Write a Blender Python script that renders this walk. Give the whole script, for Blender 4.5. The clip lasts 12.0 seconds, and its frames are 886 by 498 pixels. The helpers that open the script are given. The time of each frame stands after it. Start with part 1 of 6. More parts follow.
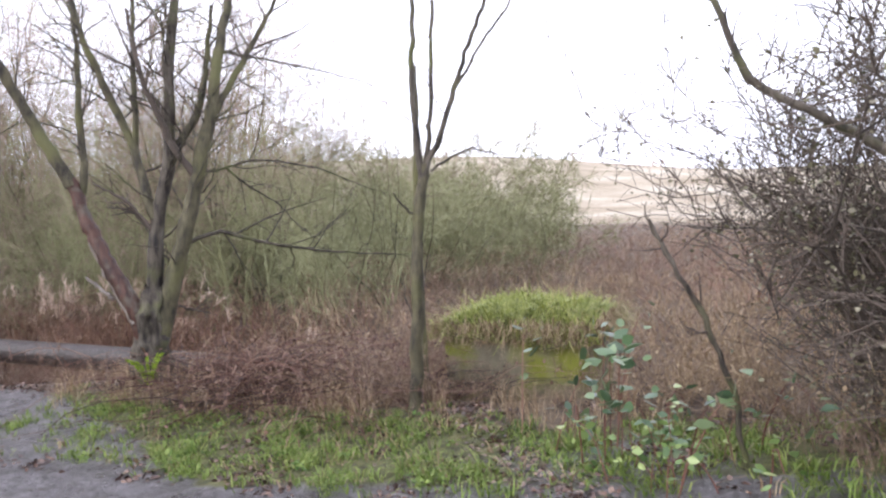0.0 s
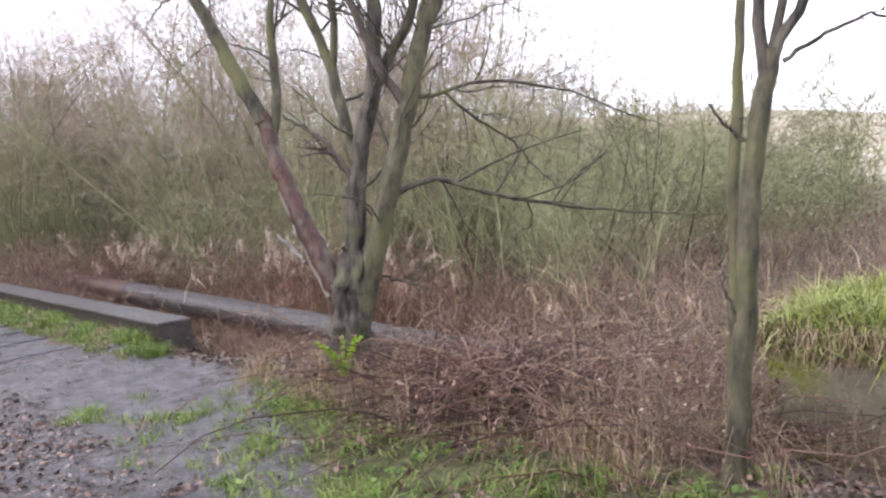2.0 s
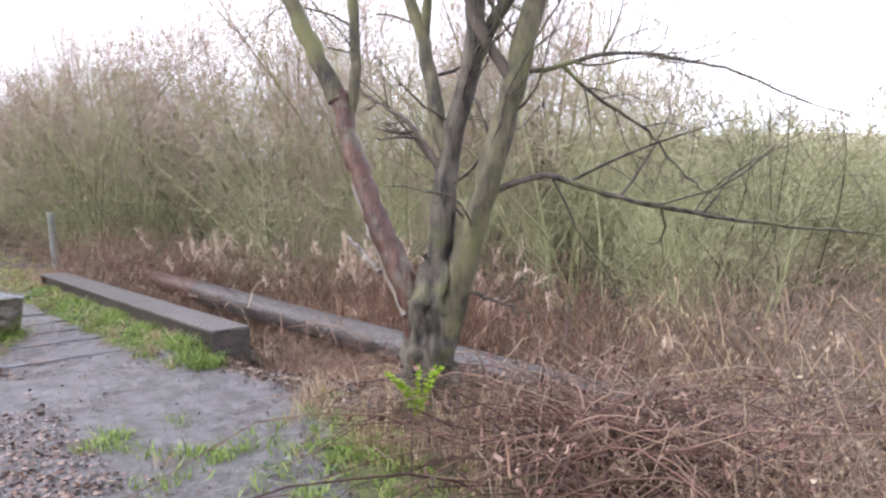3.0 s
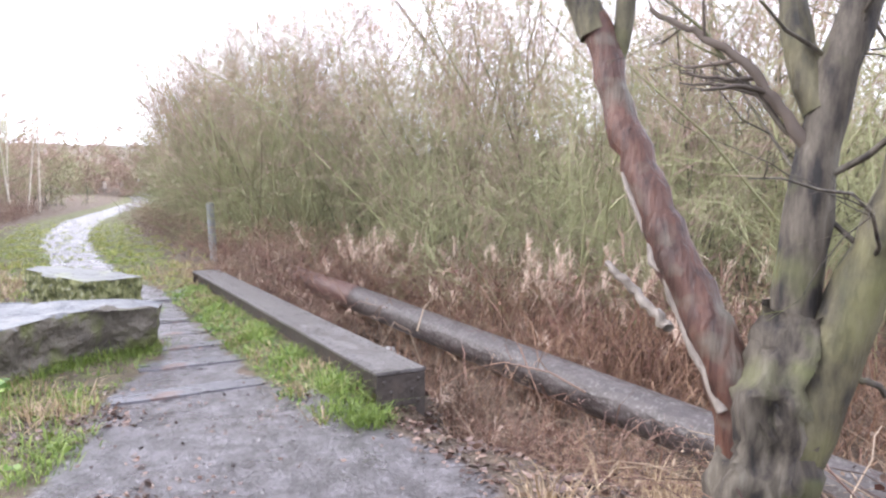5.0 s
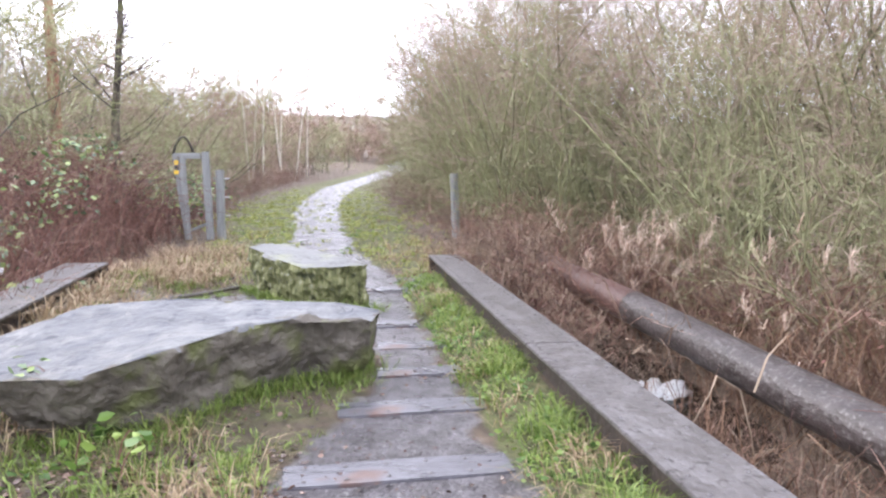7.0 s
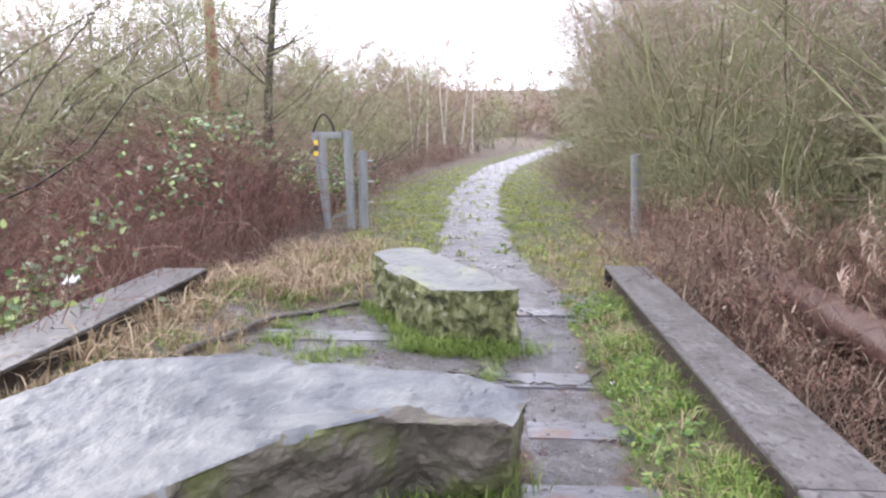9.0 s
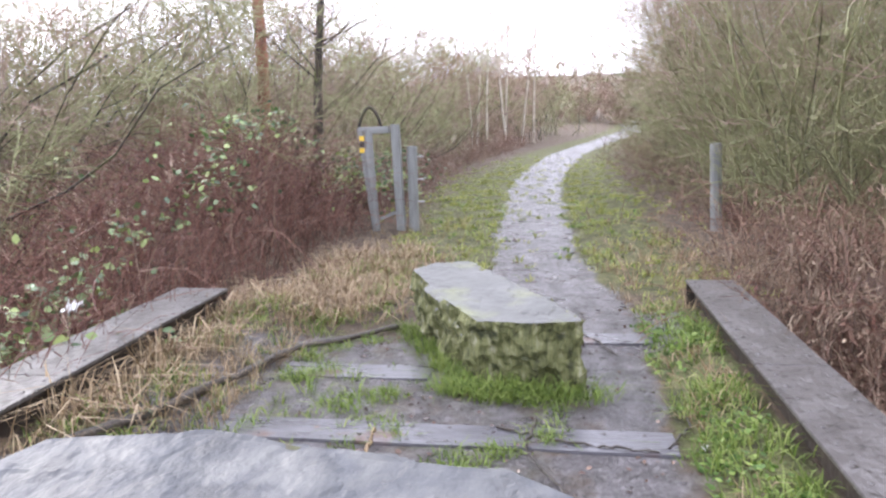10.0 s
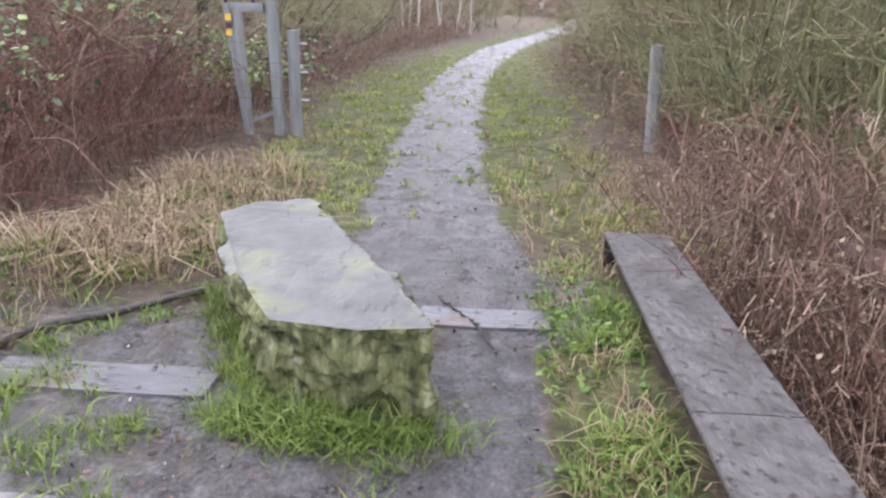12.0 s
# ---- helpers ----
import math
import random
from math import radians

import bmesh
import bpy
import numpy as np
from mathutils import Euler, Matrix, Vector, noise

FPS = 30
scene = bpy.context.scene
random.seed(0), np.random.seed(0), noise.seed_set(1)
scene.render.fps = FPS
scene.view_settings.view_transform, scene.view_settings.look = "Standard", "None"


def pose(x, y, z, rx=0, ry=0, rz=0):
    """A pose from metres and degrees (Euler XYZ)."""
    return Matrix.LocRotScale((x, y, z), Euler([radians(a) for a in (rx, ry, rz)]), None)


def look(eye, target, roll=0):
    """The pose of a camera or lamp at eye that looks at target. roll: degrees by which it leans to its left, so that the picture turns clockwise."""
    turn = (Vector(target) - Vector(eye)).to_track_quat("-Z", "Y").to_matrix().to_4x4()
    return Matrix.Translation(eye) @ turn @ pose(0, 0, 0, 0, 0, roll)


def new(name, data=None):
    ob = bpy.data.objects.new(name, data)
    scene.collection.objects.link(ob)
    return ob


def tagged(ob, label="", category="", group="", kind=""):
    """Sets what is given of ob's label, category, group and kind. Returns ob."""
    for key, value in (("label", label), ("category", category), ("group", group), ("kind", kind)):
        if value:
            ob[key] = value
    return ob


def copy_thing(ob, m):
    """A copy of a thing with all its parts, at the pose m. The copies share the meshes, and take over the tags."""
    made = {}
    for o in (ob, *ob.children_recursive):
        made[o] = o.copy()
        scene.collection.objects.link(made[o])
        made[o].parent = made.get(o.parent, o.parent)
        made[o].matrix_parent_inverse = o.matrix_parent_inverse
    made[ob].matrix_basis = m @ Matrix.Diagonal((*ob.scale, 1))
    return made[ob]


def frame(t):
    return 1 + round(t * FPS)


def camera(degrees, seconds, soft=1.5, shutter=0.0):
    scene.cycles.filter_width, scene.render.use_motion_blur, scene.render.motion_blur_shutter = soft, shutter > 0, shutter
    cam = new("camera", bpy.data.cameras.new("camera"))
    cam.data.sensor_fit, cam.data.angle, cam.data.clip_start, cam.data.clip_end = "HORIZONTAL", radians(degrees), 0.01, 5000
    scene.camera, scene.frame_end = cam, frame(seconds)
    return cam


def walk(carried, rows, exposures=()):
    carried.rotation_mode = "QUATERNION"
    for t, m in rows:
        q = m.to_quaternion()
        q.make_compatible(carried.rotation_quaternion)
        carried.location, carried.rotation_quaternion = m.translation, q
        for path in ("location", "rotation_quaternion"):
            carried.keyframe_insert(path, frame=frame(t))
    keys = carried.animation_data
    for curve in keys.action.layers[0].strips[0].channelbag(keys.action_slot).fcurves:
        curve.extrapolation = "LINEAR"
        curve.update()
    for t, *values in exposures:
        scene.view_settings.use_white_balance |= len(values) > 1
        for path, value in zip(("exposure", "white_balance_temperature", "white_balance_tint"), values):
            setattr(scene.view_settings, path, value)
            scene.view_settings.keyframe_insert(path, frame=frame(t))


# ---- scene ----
cam = camera(63.5, 12.0, soft=2.4)
PATH = [
    (0, (0.088, 0.121, 1.382), (-0.718, 1.948, 1.261), -3.0),
    (0.5, (-0.189, 0.621, 1.334), (-1.112, 2.389, 1.187), -2.2),
    (1, (-0.491, 1.052, 1.298), (-1.526, 2.754, 1.116), -1.9),
    (1.5, (-0.864, 1.517, 1.252), (-2.025, 3.136, 1.08), -2.2),
    (2, (-1.23, 1.931, 1.237), (-2.579, 3.394, 1.039), -3.1),
    (2.5, (-1.643, 2.328, 1.172), (-3.05, 3.741, 1.013), -3.9),
    (3, (-2.113, 2.646, 1.126), (-3.62, 3.951, 0.97), -0.7),
    (3.5, (-2.608, 2.925, 1.137), (-4.249, 4.056, 0.962), -1.5),
    (3.7, (-2.821, 2.986, 1.12), (-4.483, 4.089, 0.966), -0.3),
    (5.3, (-4.365, 3.456, 1.139), (-6.137, 4.361, 0.939), 1.3),
    (5.5, (-4.593, 3.523, 1.113), (-6.396, 4.359, 0.887), 2.6),
    (6, (-5.09, 3.685, 1.149), (-7.002, 4.224, 0.918), 2.3),
    (6.5, (-5.716, 3.801, 1.137), (-7.659, 4.2, 0.876), 1.6),
    (6.7, (-5.949, 3.843, 1.131), (-7.896, 4.219, 0.87), 1.1),
    (8.3, (-7.667, 4.068, 1.129), (-9.64, 4.139, 0.813), 0.0),
    (8.5, (-7.848, 4.086, 1.158), (-9.819, 4.087, 0.822), -0.8),
    (9, (-8.309, 4.123, 1.171), (-10.279, 4.006, 0.841), 0.2),
    (9.5, (-8.814, 4.109, 1.181), (-10.775, 3.917, 0.842), 0.6),
    (10, (-9.218, 4.167, 1.227), (-11.164, 3.874, 0.867), -1.3),
    (10.5, (-9.711, 4.214, 1.223), (-11.658, 4.094, 0.783), -1.4),
    (11, (-10.089, 4.343, 1.183), (-12.016, 4.317, 0.646), 1.2),
    (11.5, (-10.489, 4.486, 1.181), (-12.384, 4.446, 0.544), 1.7),
    (12, (-10.92, 4.533, 1.166), (-12.81, 4.423, 0.52), 1.7),
]
walk(cam, [(t, look(eye, target, roll)) for t, eye, target, roll in PATH],
     exposures=((0.0, 1.12, 6500, 15), (2.5, 1.42, 6500, 15), (3.7, 1.8, 6500, 15), (5.5, 1.92, 6500, 15), (8.5, 1.76, 6500, 15), (12.0, 1.58, 6500, 15)))

# ---------------------------------------------------------------- world and sun
SUN_ELEV, SUN_TURN = 24.0, 215.0
world = bpy.data.worlds.new("overcast")
world.use_nodes = True
scene.world = world
wn, wl = world.node_tree.nodes, world.node_tree.links
wn.clear()
sky = wn.new("ShaderNodeTexSky")
sky.sky_type, sky.sun_disc = "NISHITA", False
sky.sun_elevation, sky.sun_rotation = radians(SUN_ELEV), radians(SUN_TURN)
sky.air_density, sky.dust_density = 1.0, 4.0
grey = wn.new("ShaderNodeHueSaturation")
grey.inputs["Saturation"].default_value = 0.12
cloud = wn.new("ShaderNodeMix")
cloud.data_type = "RGBA"
cloud.inputs["Factor"].default_value = 0.72
cloud.inputs["B"].default_value = (11.6, 12.3, 14.3, 1)
back = wn.new("ShaderNodeBackground")
back.inputs["Strength"].default_value = 0.115
wout = wn.new("ShaderNodeOutputWorld")
wl.new(sky.outputs["Color"], grey.inputs["Color"])
wl.new(grey.outputs["Color"], cloud.inputs["A"])
wl.new(cloud.outputs["Result"], back.inputs["Color"])
wl.new(back.outputs["Background"], wout.inputs["Surface"])
sun = new("sun", bpy.data.lights.new("sun", "SUN"))
sun.data.energy, sun.data.angle, sun.data.color = 0.7, radians(25), (1.0, 0.97, 0.93)
sun.matrix_world = look((0, 0, 30), (-30 * math.sin(radians(SUN_TURN)), -30 * math.cos(radians(SUN_TURN)), 30 - 30 * math.tan(radians(SUN_ELEV))))


# ---------------------------------------------------------------- materials
def material(name, stops, scale=6.0, rough=(0.6, 0.9), bump=0.3, bump_scale=None, island=0.0, obj_random=0.0, detail=6.0,
             stretch=(1, 1, 1), spots=None, spec=0.4, metal=0.0, through_light=0.0):
    """stops: (position, colour) of a ramp over noise; spots: (colour, scale, threshold, softness) of a second pattern."""
    m = bpy.data.materials.new(name)
    m.use_nodes = True
    n, l = m.node_tree.nodes, m.node_tree.links
    bsdf = n["Principled BSDF"]
    bsdf.inputs["Specular IOR Level"].default_value = spec
    bsdf.inputs["Metallic"].default_value = metal
    co = n.new("ShaderNodeTexCoord")
    mp = n.new("ShaderNodeMapping")
    mp.inputs["Scale"].default_value = stretch
    l.new(co.outputs["Object"], mp.inputs["Vector"])
    tex = n.new("ShaderNodeTexNoise")
    tex.inputs["Scale"].default_value, tex.inputs["Detail"].default_value = scale, detail
    tex.inputs["Roughness"].default_value = 0.62
    l.new(mp.outputs["Vector"], tex.inputs["Vector"])
    fac = tex.outputs["Fac"]
    for amount, node_type, socket in ((island, "ShaderNodeNewGeometry", "Random Per Island"), (obj_random, "ShaderNodeObjectInfo", "Random")):
        if amount:
            src = n.new(node_type)
            mix = n.new("ShaderNodeMix")
            mix.inputs["Factor"].default_value = amount
            l.new(fac, mix.inputs["A"])
            l.new(src.outputs[socket], mix.inputs["B"])
            fac = mix.outputs["Result"]
    ramp = n.new("ShaderNodeValToRGB")
    while len(ramp.color_ramp.elements) < len(stops):
        ramp.color_ramp.elements.new(0.5)
    for e, (p, c) in zip(ramp.color_ramp.elements, stops):
        e.position, e.color = p, (*c, 1)
    l.new(fac, ramp.inputs["Fac"])
    colour = ramp.outputs["Color"]
    if spots:
        c, s, thr, soft = spots
        t2 = n.new("ShaderNodeTexNoise")
        t2.inputs["Scale"].default_value, t2.inputs["Detail"].default_value = s, 5
        l.new(co.outputs["Object"], t2.inputs["Vector"])
        mr = n.new("ShaderNodeMapRange")
        mr.inputs["From Min"].default_value, mr.inputs["From Max"].default_value = thr - soft, thr + soft
        l.new(t2.outputs["Fac"], mr.inputs["Value"])
        mx = n.new("ShaderNodeMix")
        mx.data_type = "RGBA"
        mx.inputs["B"].default_value = (*c, 1)
        l.new(mr.outputs["Result"], mx.inputs["Factor"])
        l.new(colour, mx.inputs["A"])
        colour = mx.outputs["Result"]
    l.new(colour, bsdf.inputs["Base Color"])
    rr = n.new("ShaderNodeMapRange")
    rr.inputs["To Min"].default_value, rr.inputs["To Max"].default_value = rough
    l.new(tex.outputs["Fac"], rr.inputs["Value"])
    l.new(rr.outputs["Result"], bsdf.inputs["Roughness"])
    if bump:
        t3 = n.new("ShaderNodeTexNoise")
        t3.inputs["Scale"].default_value, t3.inputs["Detail"].default_value = bump_scale or scale * 3, 6
        l.new(mp.outputs["Vector"], t3.inputs["Vector"])
        bp = n.new("ShaderNodeBump")
        bp.inputs["Strength"].default_value, bp.inputs["Distance"].default_value = bump, 0.02
        l.new(t3.outputs["Fac"], bp.inputs["Height"])
        l.new(bp.outputs["Normal"], bsdf.inputs["Normal"])
    if through_light:
        bsdf.inputs["Subsurface Weight"].default_value = 0.0
        tr = n.new("ShaderNodeBsdfTranslucent")
        l.new(colour, tr.inputs["Color"])
        ms = n.new("ShaderNodeMixShader")
        ms.inputs["Fac"].default_value = through_light
        l.new(bsdf.outputs["BSDF"], ms.inputs[1])
        l.new(tr.outputs["BSDF"], ms.inputs[2])
        l.new(ms.outputs["Shader"], n["Material Output"].inputs["Surface"])
    return m


BARK = material("bark_green_grey", [(0.34, (0.014, 0.012, 0.009)), (0.45, (0.05, 0.043, 0.026)), (0.58, (0.092, 0.082, 0.046)), (0.72, (0.14, 0.125, 0.08))], 12, (0.6, 0.85), 0.8, 30,
                stretch=(1, 1, 0.35), spots=((0.11, 0.108, 0.044), 2.2, 0.58, 0.08))
BARE_WOOD = material("stripped_red_wood", [(0.3, (0.014, 0.00701, 0.0051)), (0.45, (0.0478, 0.0191, 0.0128)), (0.6, (0.0833, 0.035, 0.0224)), (0.75, (0.109, 0.0701, 0.051))], 9, (0.4, 0.7), 0.8, 25,
                     stretch=(2, 2, 0.3), spots=((0.10, 0.085, 0.065), 6.0, 0.6, 0.08))
DEAD_WOOD = material("pale_dead_wood", [(0.25, (0.11, 0.09, 0.075)), (0.7, (0.24, 0.21, 0.18))], 10, (0.5, 0.8), 0.6, 30, stretch=(2, 2, 0.3))
BARK_GREY = material("bark_brown_grey", [(0.36, (0.010, 0.008, 0.007)), (0.46, (0.045, 0.036, 0.027)), (0.58, (0.085, 0.072, 0.055)), (0.7, (0.14, 0.125, 0.10))], 14, (0.6, 0.9), 0.7, 35,
                     stretch=(1, 1, 0.3), spots=((0.09, 0.096, 0.036), 3.0, 0.6, 0.08))
TWIG_DARK = material("twig_dark", [(0.3, (0.036, 0.028, 0.0224)), (0.7, (0.104, 0.08, 0.064))], 5, bump=0, island=0.5)
TWIG_OLIVE = material("twig_olive", [(0.25, (0.12, 0.117, 0.066)), (0.5, (0.235, 0.238, 0.118)), (0.8, (0.35, 0.36, 0.2))], 1.2, bump=0, island=0.45, obj_random=0.3)
TWIG_BROWN = material("twig_brown", [(0.25, (0.17, 0.118, 0.095)), (0.55, (0.315, 0.22, 0.178)), (0.8, (0.46, 0.345, 0.285))], 1.2, bump=0, island=0.45, obj_random=0.3)
# far twigs: the pale veil of distance haze is put into the colour
TWIG_FAR_HAZED = material("twig_far_hazed", [(0.25, (0.187, 0.143, 0.104)), (0.55, (0.286, 0.242, 0.173)), (0.8, (0.396, 0.33, 0.254))], 0.5, bump=0, island=0.3, obj_random=0.5)
TWIG_WARM = material("twig_red_brown", [(0.25, (0.18, 0.11, 0.085)), (0.55, (0.28, 0.2, 0.15)), (0.8, (0.4, 0.31, 0.245))], 0.5, bump=0, island=0.3)
BIRCH = material("birch_bark", [(0.3, (0.225, 0.18, 0.135)), (0.5, (0.465, 0.42, 0.352)), (0.8, (0.562, 0.525, 0.465))], 4, bump=0.3, stretch=(1, 1, 3))
PINE_BARK = material("red_trunk_bark", [(0.3, (0.12, 0.05, 0.03)), (0.6, (0.28, 0.13, 0.08)), (0.8, (0.33, 0.2, 0.13))], 4, bump=0.6, stretch=(1, 1, 0.4))
BRAMBLE = material("bramble_cane", [(0.2, (0.0542, 0.0182, 0.0138)), (0.5, (0.138, 0.0554, 0.0411)), (0.8, (0.231, 0.124, 0.0892))], 3, bump=0, island=0.7, rough=(0.45, 0.7))
BRAMBLE_DARK = material("bramble_cane_dark", [(0.2, (0.035, 0.014, 0.011)), (0.55, (0.105, 0.045, 0.033)), (0.9, (0.26, 0.17, 0.12))], 3, bump=0, island=0.75, rough=(0.45, 0.7))
BRUSH_RED = material("dead_brush_red", [(0.2, (0.085, 0.042, 0.03)), (0.5, (0.2, 0.112, 0.08)), (0.8, (0.33, 0.225, 0.165))], 0.8, bump=0, island=0.6, obj_random=0.2)
BRUSH_BROWN = material("dead_brush_brown", [(0.2, (0.06, 0.038, 0.027)), (0.5, (0.175, 0.12, 0.084)), (0.8, (0.33, 0.25, 0.18))], 1.2, bump=0, island=0.65, obj_random=0.15)
REED = material("reed_rust", [(0.2, (0.06, 0.03, 0.019)), (0.5, (0.15, 0.08, 0.05)), (0.8, (0.28, 0.175, 0.11))], 1.5, bump=0, island=0.7, through_light=0.2)
PLUME = material("reed_plume", [(0.2, (0.441, 0.315, 0.242)), (0.8, (0.756, 0.63, 0.525))], 4, bump=0, island=0.6, through_light=0.3)
STONES = material("mud_stones", [(0.2, (0.05, 0.045, 0.043)), (0.6, (0.14, 0.13, 0.125)), (0.9, (0.30, 0.29, 0.28))], 5, (0.3, 0.6), 0, island=0.8)
LEAF_WEED = material("weed_leaf", [(0.15, (0.0425, 0.09, 0.018)), (0.5, (0.113, 0.198, 0.0405)), (0.85, (0.246, 0.324, 0.081))], 2, (0.35, 0.6), 0, island=0.75, through_light=0.25)
TURF = material("turf_roots", [(0.3, (0.03, 0.03, 0.012)), (0.7, (0.11, 0.12, 0.035))], 14, bump=0.6)
GRASS = material("grass_green", [(0.15, (0.0467, 0.0818, 0.0149)), (0.36, (0.122, 0.182, 0.0348)), (0.58, (0.18, 0.255, 0.056)), (0.8, (0.28, 0.325, 0.095)), (0.95, (0.392, 0.327, 0.169))], 1.6, (0.4, 0.7), 0, island=0.6, through_light=0.3)
GRASS_PALE = material("grass_yellow_green", [(0.2, (0.12, 0.15, 0.03)), (0.45, (0.26, 0.3, 0.07)), (0.7, (0.4, 0.42, 0.14)), (0.9, (0.42, 0.34, 0.18))], 1.6, (0.4, 0.7), 0, island=0.6, through_light=0.3)
STRAW = material("grass_straw", [(0.2, (0.152, 0.1, 0.059)), (0.5, (0.304, 0.215, 0.126)), (0.85, (0.456, 0.358, 0.236))], 2, (0.5, 0.8), 0, island=0.7, through_light=0.25)
LEAF_GREEN = material("bramble_leaf", [(0.15, (0.05, 0.1, 0.034)), (0.45, (0.14, 0.22, 0.065)), (0.8, (0.3, 0.37, 0.13))], 2, (0.25, 0.45), 0, island=0.75, through_light=0.2, spec=0.6)
LEAF_BLUE = material("bramble_leaf_cool", [(0.15, (0.036, 0.07, 0.034)), (0.5, (0.08, 0.14, 0.064)), (0.85, (0.17, 0.235, 0.115))], 2, (0.2, 0.4), 0, island=0.75, through_light=0.2, spec=0.6)
LEAF_DARK = material("thorn_leaf", [(0.2, (0.06, 0.06, 0.03)), (0.6, (0.13, 0.12, 0.065)), (0.85, (0.24, 0.22, 0.16))], 2, (0.4, 0.7), 0, island=0.7, through_light=0.15)
LITTER = material("leaf_litter", [(0.15, (0.028, 0.0167, 0.0128)), (0.5, (0.084, 0.0494, 0.04)), (0.8, (0.16, 0.0988, 0.072)), (0.95, (0.24, 0.167, 0.128))], 3, (0.14, 0.4), 0, island=0.8)
FERN = material("fern_bright", [(0.2, (0.20, 0.32, 0.02)), (0.8, (0.42, 0.58, 0.06))], 3, bump=0, island=0.5, through_light=0.35)
CONCRETE = material("mossy_concrete", [(0.25, (0.09, 0.08, 0.055)), (0.5, (0.175, 0.158, 0.112)), (0.75, (0.24, 0.222, 0.165))], 3, (0.7, 0.95), 0.6, 25,
                    spots=((0.16, 0.176, 0.024), 1.6, 0.55, 0.07))
SLATE = material("wet_slate", [(0.25, (0.03, 0.031, 0.035)), (0.5, (0.062, 0.065, 0.073)), (0.75, (0.105, 0.109, 0.119))], 5, (0.36, 0.62), 1.0, 12, stretch=(1, 1.3, 1),
                 spots=((0.13, 0.13, 0.128), 5, 0.56, 0.12))
SLATE_DRY = material("pale_slate", [(0.25, (0.062, 0.062, 0.058)), (0.5, (0.108, 0.108, 0.104)), (0.75, (0.155, 0.155, 0.15))], 5, (0.45, 0.7), 0.5, 18, spots=((0.16, 0.17, 0.1), 3, 0.62, 0.08))
SLATE_SIDE = material("weathered_slate_side", [(0.25, (0.0384, 0.032, 0.0269)), (0.5, (0.096, 0.0832, 0.0672)), (0.75, (0.173, 0.157, 0.128))], 4, (0.6, 0.9), 1.0, 16, stretch=(1, 1, 1.6),
                      spots=((0.096, 0.104, 0.04), 3.5, 0.58, 0.06))
MOSS_SIDE = material("mossy_stone_side", [(0.3, (0.02, 0.02, 0.012)), (0.42, (0.08, 0.085, 0.034)), (0.54, (0.155, 0.16, 0.068)), (0.64, (0.24, 0.235, 0.145)), (0.76, (0.42, 0.40, 0.34))], 20, (0.7, 0.95), 1.0, 26, stretch=(1, 1, 0.22),
                     spots=((0.035, 0.04, 0.02), 9.0, 0.63, 0.06))
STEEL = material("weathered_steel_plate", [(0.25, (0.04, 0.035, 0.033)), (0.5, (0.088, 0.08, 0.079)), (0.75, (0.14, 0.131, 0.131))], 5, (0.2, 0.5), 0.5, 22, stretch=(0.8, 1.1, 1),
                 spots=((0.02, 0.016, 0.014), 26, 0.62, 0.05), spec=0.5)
# web and end plates: darker and browner than the capping plates
STEEL_SIDE = material("dark_brown_steel_side", [(0.25, (0.0168, 0.0134, 0.0112)), (0.5, (0.0364, 0.028, 0.0235)), (0.8, (0.0728, 0.0532, 0.042))], 6, (0.45, 0.8), 0.5, 25)
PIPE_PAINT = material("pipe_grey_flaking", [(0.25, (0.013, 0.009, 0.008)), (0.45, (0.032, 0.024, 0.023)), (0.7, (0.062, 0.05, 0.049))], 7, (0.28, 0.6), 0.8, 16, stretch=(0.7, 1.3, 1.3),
                      spots=((0.1, 0.092, 0.087), 34, 0.6, 0.06))
PIPE_RUST = material("pipe_rust_end", [(0.2, (0.0405, 0.018, 0.0135)), (0.5, (0.0765, 0.0382, 0.0315)), (0.8, (0.121, 0.0765, 0.063))], 5, (0.35, 0.6), 0.5, 25)
BEAM = material("wet_steel_beam", [(0.25, (0.04, 0.037, 0.041)), (0.5, (0.085, 0.082, 0.092)), (0.75, (0.13, 0.127, 0.142))], 5, (0.16, 0.42), 0.4, 16, stretch=(2, 0.6, 1),
                spots=((0.096, 0.054, 0.042), 2.4, 0.62, 0.04), spec=0.5)
POST_WOOD = material("grey_weathered_timber", [(0.2, (0.119, 0.122, 0.122)), (0.5, (0.213, 0.22, 0.218)), (0.8, (0.297, 0.306, 0.306))], 8, (0.7, 0.9), 0.6, 30, stretch=(2, 2, 0.2))
WET_STICK = material("wet_branch_bark", [(0.3, (0.022, 0.018, 0.015)), (0.7, (0.075, 0.06, 0.05))], 12, (0.3, 0.55), 0.7, 40)
WHITE = material("white_plastic", [(0.3, (0.496, 0.504, 0.504)), (0.7, (0.656, 0.656, 0.656))], 6, (0.3, 0.5), 0.2)
YELLOW = material("hazard_yellow", [(0.3, (0.65, 0.42, 0.05)), (0.7, (0.75, 0.5, 0.07))], 8, (0.4, 0.6), 0.1)
BLACK = material("hazard_black", [(0.3, (0.02, 0.02, 0.02)), (0.7, (0.04, 0.04, 0.04))], 8, (0.4, 0.6), 0.1)
WIRE = material("galvanised_wire", [(0.3, (0.35, 0.35, 0.35)), (0.7, (0.5, 0.5, 0.5))], 8, (0.35, 0.6), 0.1, metal=0.7)


WATER = material("dark_water", [(0.3, (0.008, 0.008, 0.007)), (0.7, (0.02, 0.018, 0.014))], 3, (0.02, 0.08), 0.06, 12, spec=0.5)


